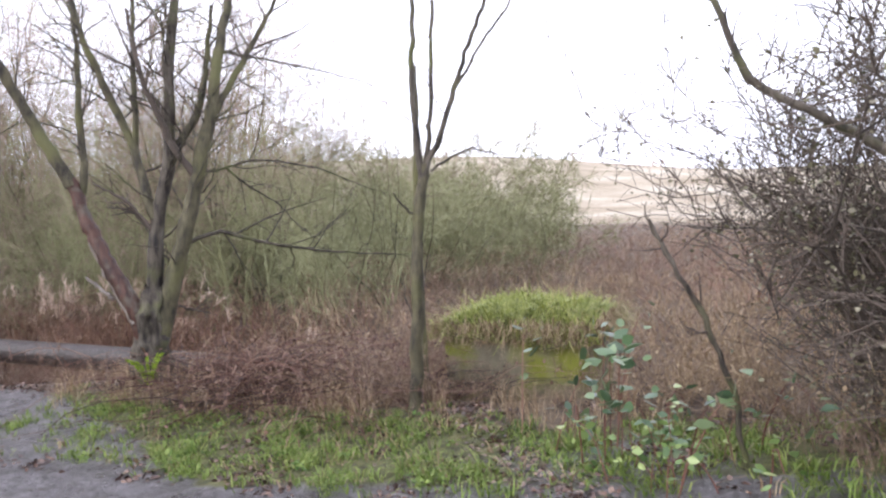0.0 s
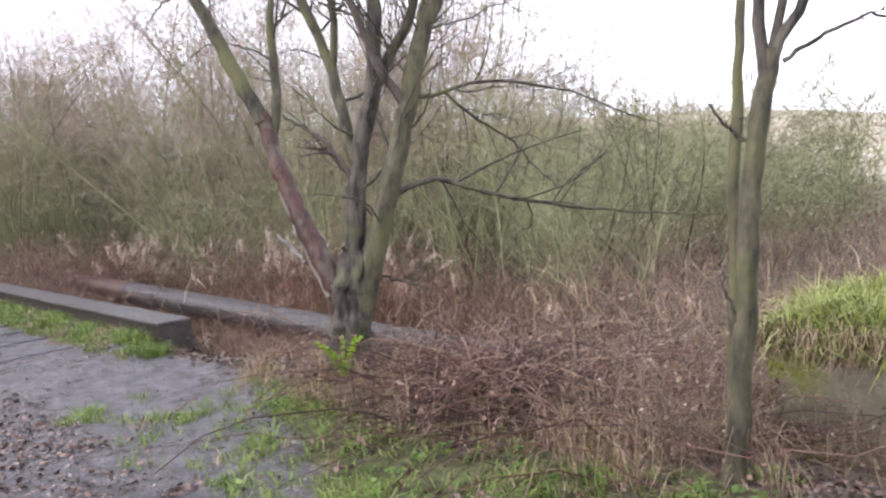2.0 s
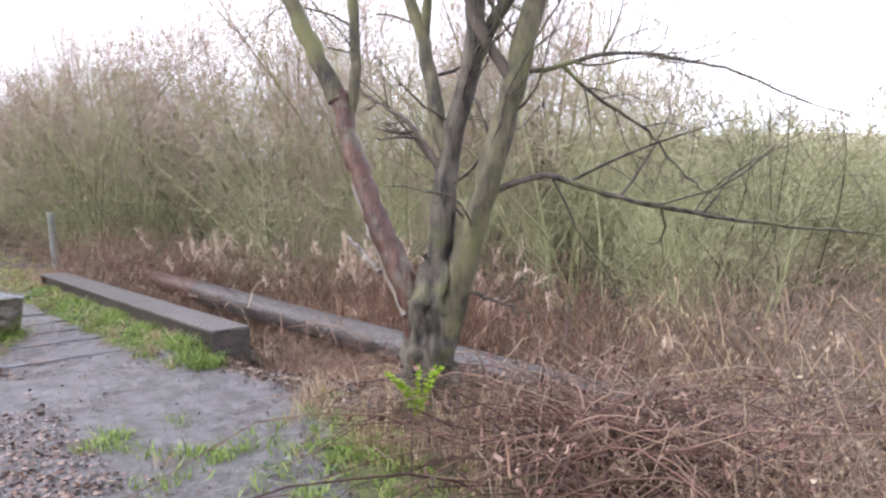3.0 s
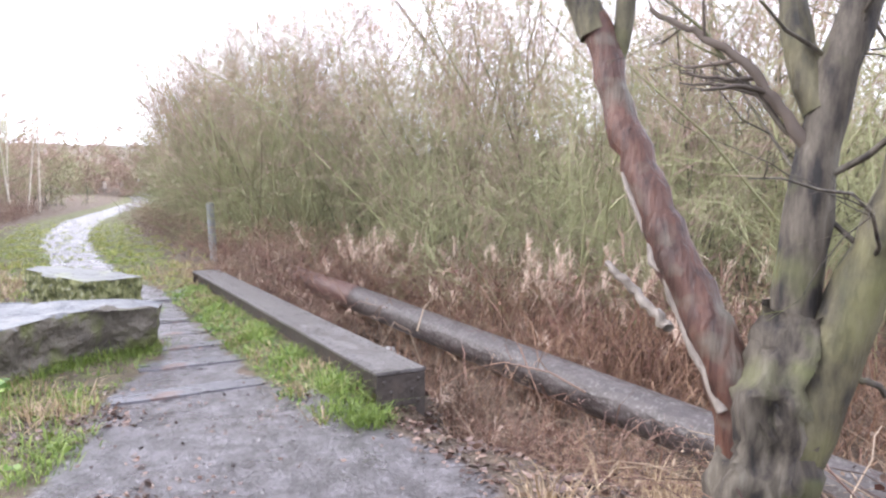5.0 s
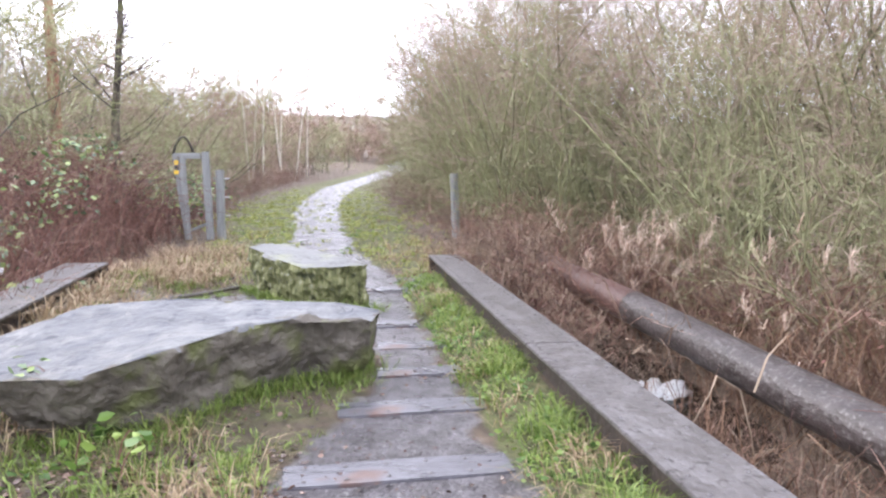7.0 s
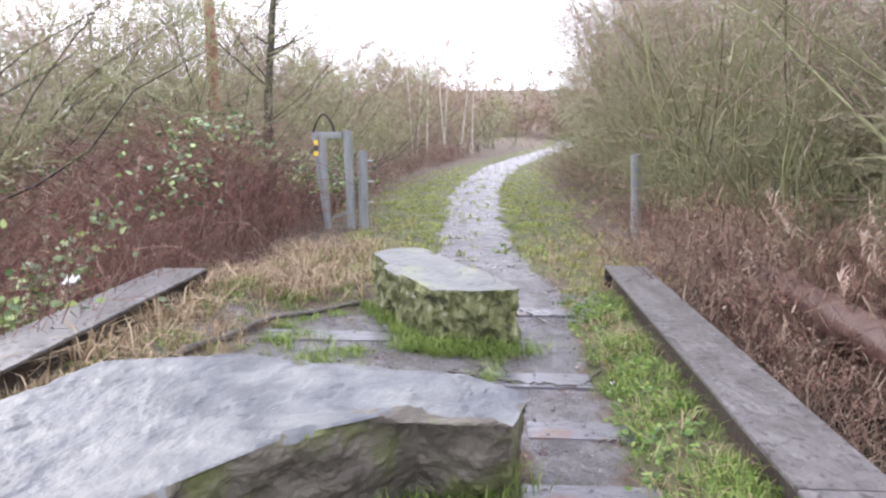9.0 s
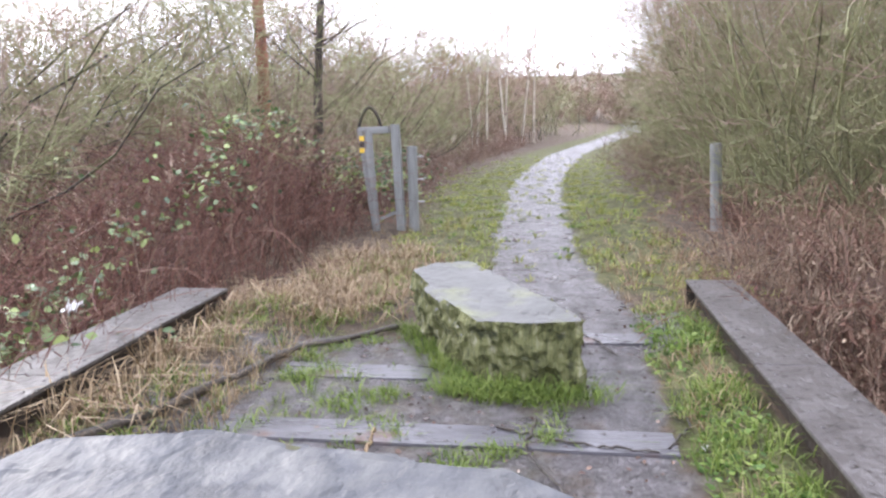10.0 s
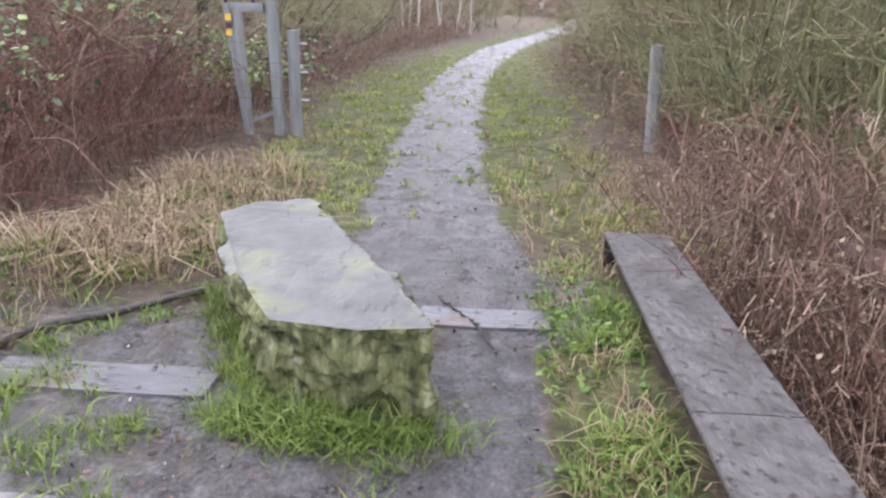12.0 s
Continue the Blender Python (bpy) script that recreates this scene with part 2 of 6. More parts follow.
def ground_material():
    m = bpy.data.materials.new("ground_mud_grass")
    m.use_nodes = True
    n, l = m.node_tree.nodes, m.node_tree.links
    bsdf = n["Principled BSDF"]
    co = n.new("ShaderNodeTexCoord")

    def noise_tex(scale, detail=8, rough=0.6):
        t = n.new("ShaderNodeTexNoise")
        t.inputs["Scale"].default_value, t.inputs["Detail"].default_value, t.inputs["Roughness"].default_value = scale, detail, rough
        l.new(co.outputs["Object"], t.inputs["Vector"])
        return t.outputs["Fac"]

    def ramp(fac, stops):
        r = n.new("ShaderNodeValToRGB")
        while len(r.color_ramp.elements) < len(stops):
            r.color_ramp.elements.new(0.5)
        for e, (p, c) in zip(r.color_ramp.elements, stops):
            e.position, e.color = p, (*c, 1)
        l.new(fac, r.inputs["Fac"])
        return r.outputs["Color"]

    def mix(fac, a, b):
        x = n.new("ShaderNodeMix")
        x.data_type = "RGBA"
        l.new(fac, x.inputs["Factor"])
        l.new(a, x.inputs["A"])
        l.new(b, x.inputs["B"])
        return x.outputs["Result"]

    def edge(name, amount):
        """A mask with a ragged edge."""
        at = n.new("ShaderNodeAttribute")
        at.attribute_name = name
        nz = noise_tex(amount, 5)
        ad = n.new("ShaderNodeMath")
        ad.operation = "ADD"
        l.new(at.outputs["Fac"], ad.inputs[0])
        l.new(nz, ad.inputs[1])
        mr = n.new("ShaderNodeMapRange")
        mr.inputs["From Min"].default_value, mr.inputs["From Max"].default_value = 0.86, 1.14
        l.new(ad.outputs["Value"], mr.inputs["Value"])
        return mr.outputs["Result"]

    earth = ramp(noise_tex(5), [(0.3, (0.05, 0.036, 0.026)), (0.5, (0.10, 0.072, 0.05)), (0.7, (0.17, 0.125, 0.085))])
    green = ramp(noise_tex(9), [(0.3, (0.035, 0.03, 0.016)), (0.5, (0.095, 0.10, 0.036)), (0.75, (0.19, 0.175, 0.08))])
    straw = ramp(noise_tex(3), [(0.3, (0.12, 0.085, 0.05)), (0.55, (0.30, 0.245, 0.165)), (0.8, (0.48, 0.42, 0.32))])
    mud = ramp(noise_tex(7, 10, 0.7), [(0.3, (0.022, 0.019, 0.02)), (0.43, (0.07, 0.062, 0.064)), (0.56, (0.175, 0.162, 0.172)), (0.72, (0.33, 0.31, 0.325))])
    bands = ramp(noise_tex(0.045, 4), [(0.35, (0.2, 0.15, 0.1)), (0.5, (0.42, 0.36, 0.28)), (0.62, (0.6, 0.55, 0.47))])
    half = n.new("ShaderNodeValue")
    half.outputs[0].default_value = 0.45
    straw = mix(half.outputs[0], straw, bands)
    c = mix(edge("green", 3.0), earth, green)
    c = mix(edge("straw", 2.0), c, straw)
    crumbs = ramp(noise_tex(48, 4, 0.7), [(0.36, (0.012, 0.010, 0.010)), (0.5, (0.1, 0.09, 0.09)), (0.66, (0.26, 0.245, 0.25))])
    mud = mix(half.outputs[0], mud, crumbs)
    mudmask = edge("mud", 4.5)
    c = mix(mudmask, c, mud)
    l.new(c, bsdf.inputs["Base Color"])
    bsdf.inputs["Specular IOR Level"].default_value = 0.45
    wet = n.new("ShaderNodeMapRange")
    wet.inputs["From Min"].default_value, wet.inputs["From Max"].default_value = 0.35, 0.65
    wet.inputs["To Min"].default_value, wet.inputs["To Max"].default_value = 0.2, 0.52
    l.new(noise_tex(2.3, 6), wet.inputs["Value"])
    dry = n.new("ShaderNodeMix")
    dry.inputs["A"].default_value = 0.9
    l.new(mudmask, dry.inputs["Factor"])
    l.new(wet.outputs["Result"], dry.inputs["B"])
    l.new(dry.outputs["Result"], bsdf.inputs["Roughness"])
    bp = n.new("ShaderNodeBump")
    bp.inputs["Strength"].default_value, bp.inputs["Distance"].default_value = 1.0, 0.06
    l.new(noise_tex(26, 8, 0.65), bp.inputs["Height"])
    l.new(bp.outputs["Normal"], bsdf.inputs["Normal"])
    return m


# ---------------------------------------------------------------- mesh helpers
def mesh_of(name, verts, faces, mats, index=None, smooth=True):
    """A mesh from arrays; faces all have the same number of corners."""
    me = bpy.data.meshes.new(name)
    verts, faces = np.asarray(verts, dtype=np.float32).reshape(-1, 3), np.asarray(faces, dtype=np.int32)
    k = faces.shape[1]
    me.vertices.add(len(verts))
    me.vertices.foreach_set("co", verts.ravel())
    me.loops.add(faces.size)
    me.loops.foreach_set("vertex_index", faces.ravel())
    me.polygons.add(len(faces))
    me.polygons.foreach_set("loop_start", np.arange(0, faces.size, k, dtype=np.int32))
    me.polygons.foreach_set("loop_total", np.full(len(faces), k, dtype=np.int32))
    if index is not None:
        me.polygons.foreach_set("material_index", np.asarray(index, dtype=np.int32))
    me.polygons.foreach_set("use_smooth", np.full(len(faces), smooth))
    me.update(calc_edges=True)
    for m in mats if isinstance(mats, (list, tuple)) else [mats]:
        me.materials.append(m)
    return me


def unit(v):
    return v / np.maximum(np.linalg.norm(v, axis=-1, keepdims=True), 1e-9)


def tubes(P, R, sides=3):
    """Vertices and quads of tapered tubes along P (n, k, 3) with radii R (n, k)."""
    n, k, _ = P.shape
    T = unit(np.gradient(P, axis=1))
    ref = np.where(np.abs(T[..., 2:3]) > 0.9, np.array([1.0, 0.0, 0.0]), np.array([0.0, 0.0, 1.0]))
    ref = np.broadcast_to(ref[:, :1], T.shape)
    U = unit(np.cross(T, ref))
    W = np.cross(T, U)
    a = np.arange(sides) * 2 * np.pi / sides
    V = P[:, :, None] + R[:, :, None, None] * (U[:, :, None] * np.cos(a)[:, None] + W[:, :, None] * np.sin(a)[:, None])
    i, j, s = np.meshgrid(np.arange(n), np.arange(k - 1), np.arange(sides), indexing="ij")
    b, s2 = (i * k + j) * sides, (s + 1) % sides
    Q = np.stack([b + s, b + s2, b + sides + s2, b + sides + s], -1).reshape(-1, 4)
    return V.reshape(-1, 3), Q


def strips(rng, P, R):
    """Vertices and quads of thin tapered slivers along P (n, k, 3), for the finest twigs."""
    n, k, _ = P.shape
    T = unit(P[:, -1] - P[:, 0])
    side = unit(np.cross(T, rng.normal(0, 1, T.shape)))[:, None]
    V = np.stack([P - side * R[..., None], P + side * R[..., None]], 2).reshape(-1, 3)
    i, j = np.meshgrid(np.arange(n), np.arange(k - 1), indexing="ij")
    b = ((i * k + j) * 2).reshape(-1)
    return V, np.stack([b, b + 1, b + 3, b + 2], -1)


def joined(pieces):
    Vs, Fs, off = [], [], 0
    for V, F in pieces:
        Vs.append(V)
        Fs.append(F + off)
        off += len(V)
    return np.concatenate(Vs), np.concatenate(Fs)


def grow(rng, base, way, length, r0, k, wobble=0.2, lift=0.0, tip=0.25):
    """Paths of k points that start at base, wander and rise (or hang, lift < 0)."""
    n = len(base)
    P = np.zeros((n, k, 3))
    P[:, 0] = base
    d = unit(way.astype(float))
    step = (length / (k - 1))[:, None]
    for i in range(1, k):
        d = unit(d + rng.normal(0, wobble, (n, 3)) + np.array([0, 0, lift]))
        P[:, i] = P[:, i - 1] + d * step
    R = r0[:, None] * np.linspace(1, tip, k)[None]
    return P, R


def offshoots(rng, P, R, length, per, lo=0.25, hi=0.97, angle=0.75, ratio=0.45, thin=0.6):
    """Where, whither, how long and how thick the side shoots of the paths P are."""
    n, k, _ = P.shape
    idx = np.repeat(np.arange(n), per)
    u = rng.uniform(lo, hi, len(idx)) * (k - 1)
    i0 = np.minimum(u.astype(int), k - 2)
    f = (u - i0)[:, None]
    base = P[idx, i0] * (1 - f) + P[idx, i0 + 1] * f
    t = unit(P[idx, i0 + 1] - P[idx, i0])
    side = unit(np.cross(t, rng.normal(0, 1, t.shape)))
    ang = (angle * rng.uniform(0.6, 1.3, len(idx)))[:, None]
    way = t * np.cos(ang) + side * np.sin(ang)
    ln = length[idx] * ratio * rng.uniform(0.5, 1.2, len(idx)) * (1.15 - 0.6 * u / (k - 1))
    r = (R[idx, i0] * thin * rng.uniform(0.6, 1.0, len(idx)))
    return base, way, ln, r


def blades(rng, base, height, width, lean=0.5, way=None):
    """Grass blades: bent, tapered strips of two quads each."""
    n = len(base)
    a = rng.uniform(0, 2 * np.pi, n)
    side = np.stack([np.cos(a), np.sin(a), np.zeros(n)], 1)
    b = a + np.pi / 2 + rng.normal(0, 0.5, n)
    bend = np.stack([np.cos(b), np.sin(b), np.zeros(n)], 1) * (lean * rng.uniform(0.2, 1.3, n))[:, None]
    if way is not None:
        bend = bend + way
    up = np.array([0, 0, 1.0])
    h, w = height[:, None], (width * rng.uniform(0.6, 1.3, n))[:, None] * side
    p1 = base + h * (0.55 * up + 0.25 * bend)
    p2 = base + h * ((0.95 - 0.3 * np.clip(np.linalg.norm(bend, axis=1, keepdims=True), 0, 1.5)) * up + 0.85 * bend)
    V = np.stack([base - w, base + w, p1 - w * 0.8, p1 + w * 0.8, p2 - w * 0.12, p2 + w * 0.12], 1).reshape(-1, 3)
    q = np.array([[0, 1, 3, 2], [2, 3, 5, 4]])
    return V, (q[None] + (np.arange(n) * 6)[:, None, None]).reshape(-1, 4)


def leaves(rng, base, size, flat=0.4):
    """Folded, pointed leaves of two quads each."""
    n = len(base)
    t = rng.normal(0, 1, (n, 3))
    t[:, 2] *= flat
    t = unit(t)
    s = rng.normal(0, 1, (n, 3))
    s[:, 2] *= flat
    s = unit(np.cross(np.cross(t, s), t))
    nrm = unit(np.cross(t, s))
    L = (size * rng.uniform(0.6, 1.3, n))[:, None]
    fold = 0.12 * L * nrm * rng.uniform(-1, 1.5, (n, 1))
    V = np.stack([base, base + 0.35 * L * t + 0.33 * L * s + fold, base + 0.7 * L * t + 0.25 * L * s + fold * 0.8, base + L * t,
                  base + 0.7 * L * t - 0.25 * L * s + fold * 0.8, base + 0.35 * L * t - 0.33 * L * s + fold], 1).reshape(-1, 3)
    q = np.array([[0, 1, 2, 3], [0, 3, 4, 5]])
    return V, (q[None] + (np.arange(n) * 6)[:, None, None]).reshape(-1, 4)


def part(name, me, parent, label=""):
    ob = new(name, me)
    ob.parent = parent
    tagged(ob, label, kind="stuff" if name in ("crown", "cane_tangle", "stem_mass", "leaves", "stalks", "blades", "plumes", "grass", "dead_grass") else "")
    return ob


def mesh_from_bm(name, bm, mat, smooth=False):
    me = bpy.data.meshes.new(name)
    bm.to_mesh(me)
    bm.free()
    for p in me.polygons:
        p.use_smooth = smooth
    for m in mat if isinstance(mat, (list, tuple)) else [mat]:
        me.materials.append(m)
    return me


def box_mesh(name, size, mat, bevel=0.006, rough=0.0, seed=0):
    """A box with worn edges, its middle at the origin."""
    bm = bmesh.new()
    bmesh.ops.create_cube(bm, size=1)
    bmesh.ops.scale(bm, vec=size, verts=bm.verts)
    if rough:
        longest = max(range(3), key=lambda a: size[a])
        edges = [e for e in bm.edges if abs((e.verts[0].co - e.verts[1].co)[longest]) > 1e-6]
        bmesh.ops.subdivide_edges(bm, edges=edges, cuts=10)
        for v in bm.verts:
            v.co += rough * noise.noise_vector(v.co * 3 + Vector((seed, 0, 0)))
    bmesh.ops.bevel(bm, geom=bm.edges[:] if not rough else [e for e in bm.edges if e.is_manifold and e.calc_face_angle(0) > 0.9], offset=bevel, segments=2, affect="EDGES")
    return mesh_from_bm(name, bm, mat)


# ---------------------------------------------------------------- ground
def smooth(a, b, x):
    t = np.clip((x - a) / (b - a), 0, 1)
    return t * t * (3 - 2 * t)


def path_mid(x):
    """y of the path's middle beyond the bridge."""
    return np.interp(-x, [14, 16, 18, 21.4, 26, 31, 40, 50, 60, 80, 120, 200], [4.65, 4.15, 4.0, 3.9, 3.85, 4.05, 4.9, 6.6, 8.4, 11.5, 17, 27])


def wavy(x, y, s, seed=0.0):
    return (np.sin(x * s + seed) * np.cos(y * s * 1.3 + seed * 2) + 0.6 * np.sin(x * s * 2.3 + y * s * 1.7 + seed * 3) + 0.4 * np.cos(x * s * 4.1 - y * s * 3.7 + seed)) / 2


def height(x, y):
    x, y = np.asarray(x, float), np.asarray(y, float)
    base = np.interp(x, [-12, -4.6, -2.6, -1.3, 0, 6], [-0.40, -0.40, -0.36, -0.28, -0.14, -0.05])
    # bank by the trees
    base = base + 0.17 * np.exp(-((x + 5.4) / 1.1) ** 2 - ((y - 5.5) / 0.45) ** 2)
    base = base + 0.10 * np.exp(-((x + 2.6) / 1.2) ** 2 - ((y - 5.2) / 0.4) ** 2)
    # verges raised against the girders
    span = smooth(-15.3, -14.8, x) * (1 - smooth(-8.7, -8.2, x))
    base = base + span * (0.12 * smooth(4.85, 5.15, y) + 0.17 * (1 - smooth(1.85, 2.4, y)))
    # marsh beyond the bank, stream under the bridge
    bank = np.interp(x, [-40, -19, -16, -15.3, -8.6, -8.2, -6.8, -5.0, -2.0, 1.0, 4], [9, 7.6, 6.2, 5.66, 5.66, 5.32, 5.7, 5.95, 5.7, 6.2, 7.0])
    width = np.interp(x, [-40, -17, -15.0, -8.6, -7.5, -4, 4], [4, 2.0, 0.5, 0.5, 1.2, 1.5, 2.5])
    low = np.interp(x, [-45, -20, -16, -14, -9, -6, 0, 8], [-0.7, -0.9, -0.9, -0.92, -0.92, -1.1, -1.1, -0.6])
    base = base + (low - base) * smooth(bank, bank + width, y)
    left = np.interp(x, [-30, -19, -15.0, -14.4, -8.4, -7.5, -3], [-1.5, -0.5, 1.0, 1.22, 1.22, 0.8, -6])
    base = base + (np.interp(x, [-30, -15, -8, 0], [-0.7, -1.3, -1.3, -0.6]) - base) * smooth(left, left - np.interp(x, [-25, -15, -8, -3], [3, 0.7, 0.7, 3]), y)
    # pool under the bridge
    base = base - 0.2 * np.exp(-((x + 12.1) / 1.5) ** 2 - ((y - 6.9) / 0.5) ** 2)
    # low field and hill to the north
    d = np.hypot(x, y)
    bearing = np.degrees(np.arctan2(y, x))
    crest = np.interp(bearing, [-176, -150, 40, 70, 93, 104, 112, 121, 135, 150, 165, 172], [17, 3, 3, 6, 11, 18, 22, 23, 21, 15, 14, 17])
    base = base + crest * smooth(75, 310, d) * (1 + 0.03 * wavy(x, y, 0.03))
    rough = (0.014 * wavy(x, y, 3.1) + 0.010 * wavy(x, y, 9.0, 1.7)) * (1 - smooth(22, 30, d)) + 0.05 * wavy(x, y, 0.7, 4.0) * smooth(5.8, 8, y)
    on_bridge = smooth(-16, -14.5, x) * (1 - smooth(-8.8, -8, x))
    return base + rough * (1 - 0.6 * on_bridge * (1 - smooth(5.2, 5.6, y)))


def mud_mask(x, y):
    """How bare and wet the ground is: 1 on the trodden way."""
    x, y = np.asarray(x, float), np.asarray(y, float)
    mid = path_mid(x)
    y = y + 0.10 * wavy(x, y, 2.2, 3.3) + 0.05 * wavy(x, y, 6.0, 1.2)
    half = np.interp(-x, [14, 16, 20, 31, 60], [0.62, 0.5, 0.48, 0.62, 0.8])
    beyond = (1 - smooth(half - 0.2, half + 0.25, np.abs(y - mid))) * smooth(-13.6, -14.6, x)
    edge_r = np.interp(x, [-16, -9.5, -8.3, -7.3, -5.2, -3.7, -3.2, -1.9, 3], [4.85, 4.85, 5.3, 5.45, 4.7, 3.85, 3.75, 4.0, 4.6])
    edge_l = np.interp(x, [-16, -14.5, -12, -11, -10, -9, -8, -7, -5, 3], [4.3, 4.35, 4.35, 4.25, 3.75, 3.5, 3.2, 2.6, 0.5, -3])
    near = smooth(edge_l - 0.15, edge_l + 0.25, y) * (1 - smooth(edge_r - 0.25, edge_r + 0.15, y)) * (1 - smooth(-13.8, -14.8, -x) * 0) * smooth(-15.2, -14.4, x)
    patches = 0.62 * (smooth(1.75, 2.1, y) - smooth(4.5, 4.8, y)) * smooth(-14.8, -14.0, x) * (1 - smooth(-11.9, -11.5, x))
    dirt = 0.95 * np.exp(-((x + 0.7) / 0.75) ** 2 - ((y - 4.4) / 0.4) ** 2)
    return np.clip(np.maximum.reduce([beyond, near, patches, dirt]), 0, 1)


def green_mask(x, y):
    x, y = np.asarray(x, float), np.asarray(y, float)
    strip = smooth(3.3, 3.9, y) * (1 - smooth(4.85, 5.35, y + 0.2 * wavy(x, y, 2.0, 1.0))) * smooth(-7.6, -6.6, x)
    girder = smooth(4.7, 4.95, y) * (1 - smooth(5.25, 5.35, y)) * smooth(-15.6, -15, x) * (1 - smooth(-8.5, -8.1, x))
    deck = 0.45 * smooth(1.5, 1.9, y) * (1 - smooth(4.1, 4.4, y)) * smooth(-15.0, -14.0, x) * (1 - smooth(-8.3, -7.3, x))
    mid = path_mid(x)
    verge = 0.85 * (1 - smooth(1.4, 2.3, np.abs(y - mid))) * smooth(-14.8, -16.5, x)
    far = 0.55 * smooth(-19, -22, x) * (1 - smooth(1.8, 3.2, np.abs(y - mid)))
    early = 0.5 * (1 - smooth(0, 2.5, y - 0)) * smooth(-9, -7, x)
    return np.clip(np.maximum.reduce([strip, girder, deck, verge, far, early]), 0, 1)


def straw_mask(x, y):
    x, y = np.asarray(x, float), np.asarray(y, float)
    a = 0.38 * np.exp(-((x + 17) / 1.8) ** 2 - ((y - 5.7) / 0.7) ** 2)
    b = 0.36 * np.exp(-((x + 16.5) / 2.2) ** 2 - ((y - 2.2) / 0.7) ** 2)
    c = 0.25 * np.exp(-((x + 13.6) / 1.2) ** 2 - ((y - 1.95) / 0.35) ** 2)
    north = smooth(45, 75, y + 0.2 * x) * 1.0
    return np.clip(np.maximum.reduce([a, b, c, north]), 0, 1)


def axis_steps(lo, hi, fine, far_lo, far_hi):
    mid = np.arange(lo, hi, fine)
    out, a, s = [], hi, fine
    while a < far_hi:
        out.append(a)
        s *= 1.16
        a += s
    pre, a, s = [], lo - fine, fine
    while a > far_lo:
        pre.append(a)
        s *= 1.16
        a -= s
    return np.array(pre[::-1] + list(mid) + out + [far_hi])


def build_ground():
    xs, ys = axis_steps(-32, 3, 0.12, -1500, 1500), axis_steps(0.4, 7.6, 0.09, -1500, 1500)
    X, Y = np.meshgrid(xs, ys, indexing="ij")
    Z = height(X, Y)
    n, k = X.shape
    i, j = np.meshgrid(np.arange(n - 1), np.arange(k - 1), indexing="ij")
    a = i * k + j
    Q = np.stack([a, a + k, a + k + 1, a + 1], -1).reshape(-1, 4)
    me = mesh_of("ground", np.stack([X, Y, Z], -1), Q, ground_material())
    for name, f in (("mud", mud_mask), ("green", green_mask), ("straw", straw_mask)):
        at = me.attributes.new(name, "FLOAT", "POINT")
        at.data.foreach_set("value", f(X, Y).astype(np.float32).ravel())
    tagged(new("ground", me), "muddy earth ground with wet path, worn grass and leaf litter", "ground", kind="structure")


build_ground()


def pool():
    """Dark still water in the hollow beside the bridge."""
    bm = bmesh.new()
    ring_v = [bm.verts.new((1.9 * math.cos(a) * (1 + 0.1 * math.sin(3 * a)), 0.62 * math.sin(a) * (1 + 0.15 * math.cos(2 * a)), 0)) for a in np.linspace(0, 2 * math.pi, 40, endpoint=False)]
    bm.faces.new(ring_v)
    ob = tagged(new("water", mesh_from_bm("water", bm, WATER)), "dark still stream water under the bridge", "water", kind="structure")
    ob.location = (-12.1, 6.95, -0.985)


pool()

# ---------------------------------------------------------------- bridge
DECK = -0.40


def empty(name, m, label, category, group=""):
    ob = new(name)
    ob.matrix_world = m
    return tagged(ob, label, category, group)


def dome_mesh(name, r, mat):
    bm = bmesh.new()
    bmesh.ops.create_uvsphere(bm, u_segments=8, v_segments=5, radius=r)
    bmesh.ops.delete(bm, geom=[v for v in bm.verts if v.co.z < -0.01 * r], context="VERTS")
    bmesh.ops.scale(bm, vec=(1, 1, 0.6), verts=bm.verts)
    return mesh_from_bm(name, bm, mat, True)


RIVET = dome_mesh("rivet", 0.014, STEEL)
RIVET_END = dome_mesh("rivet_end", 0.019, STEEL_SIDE)


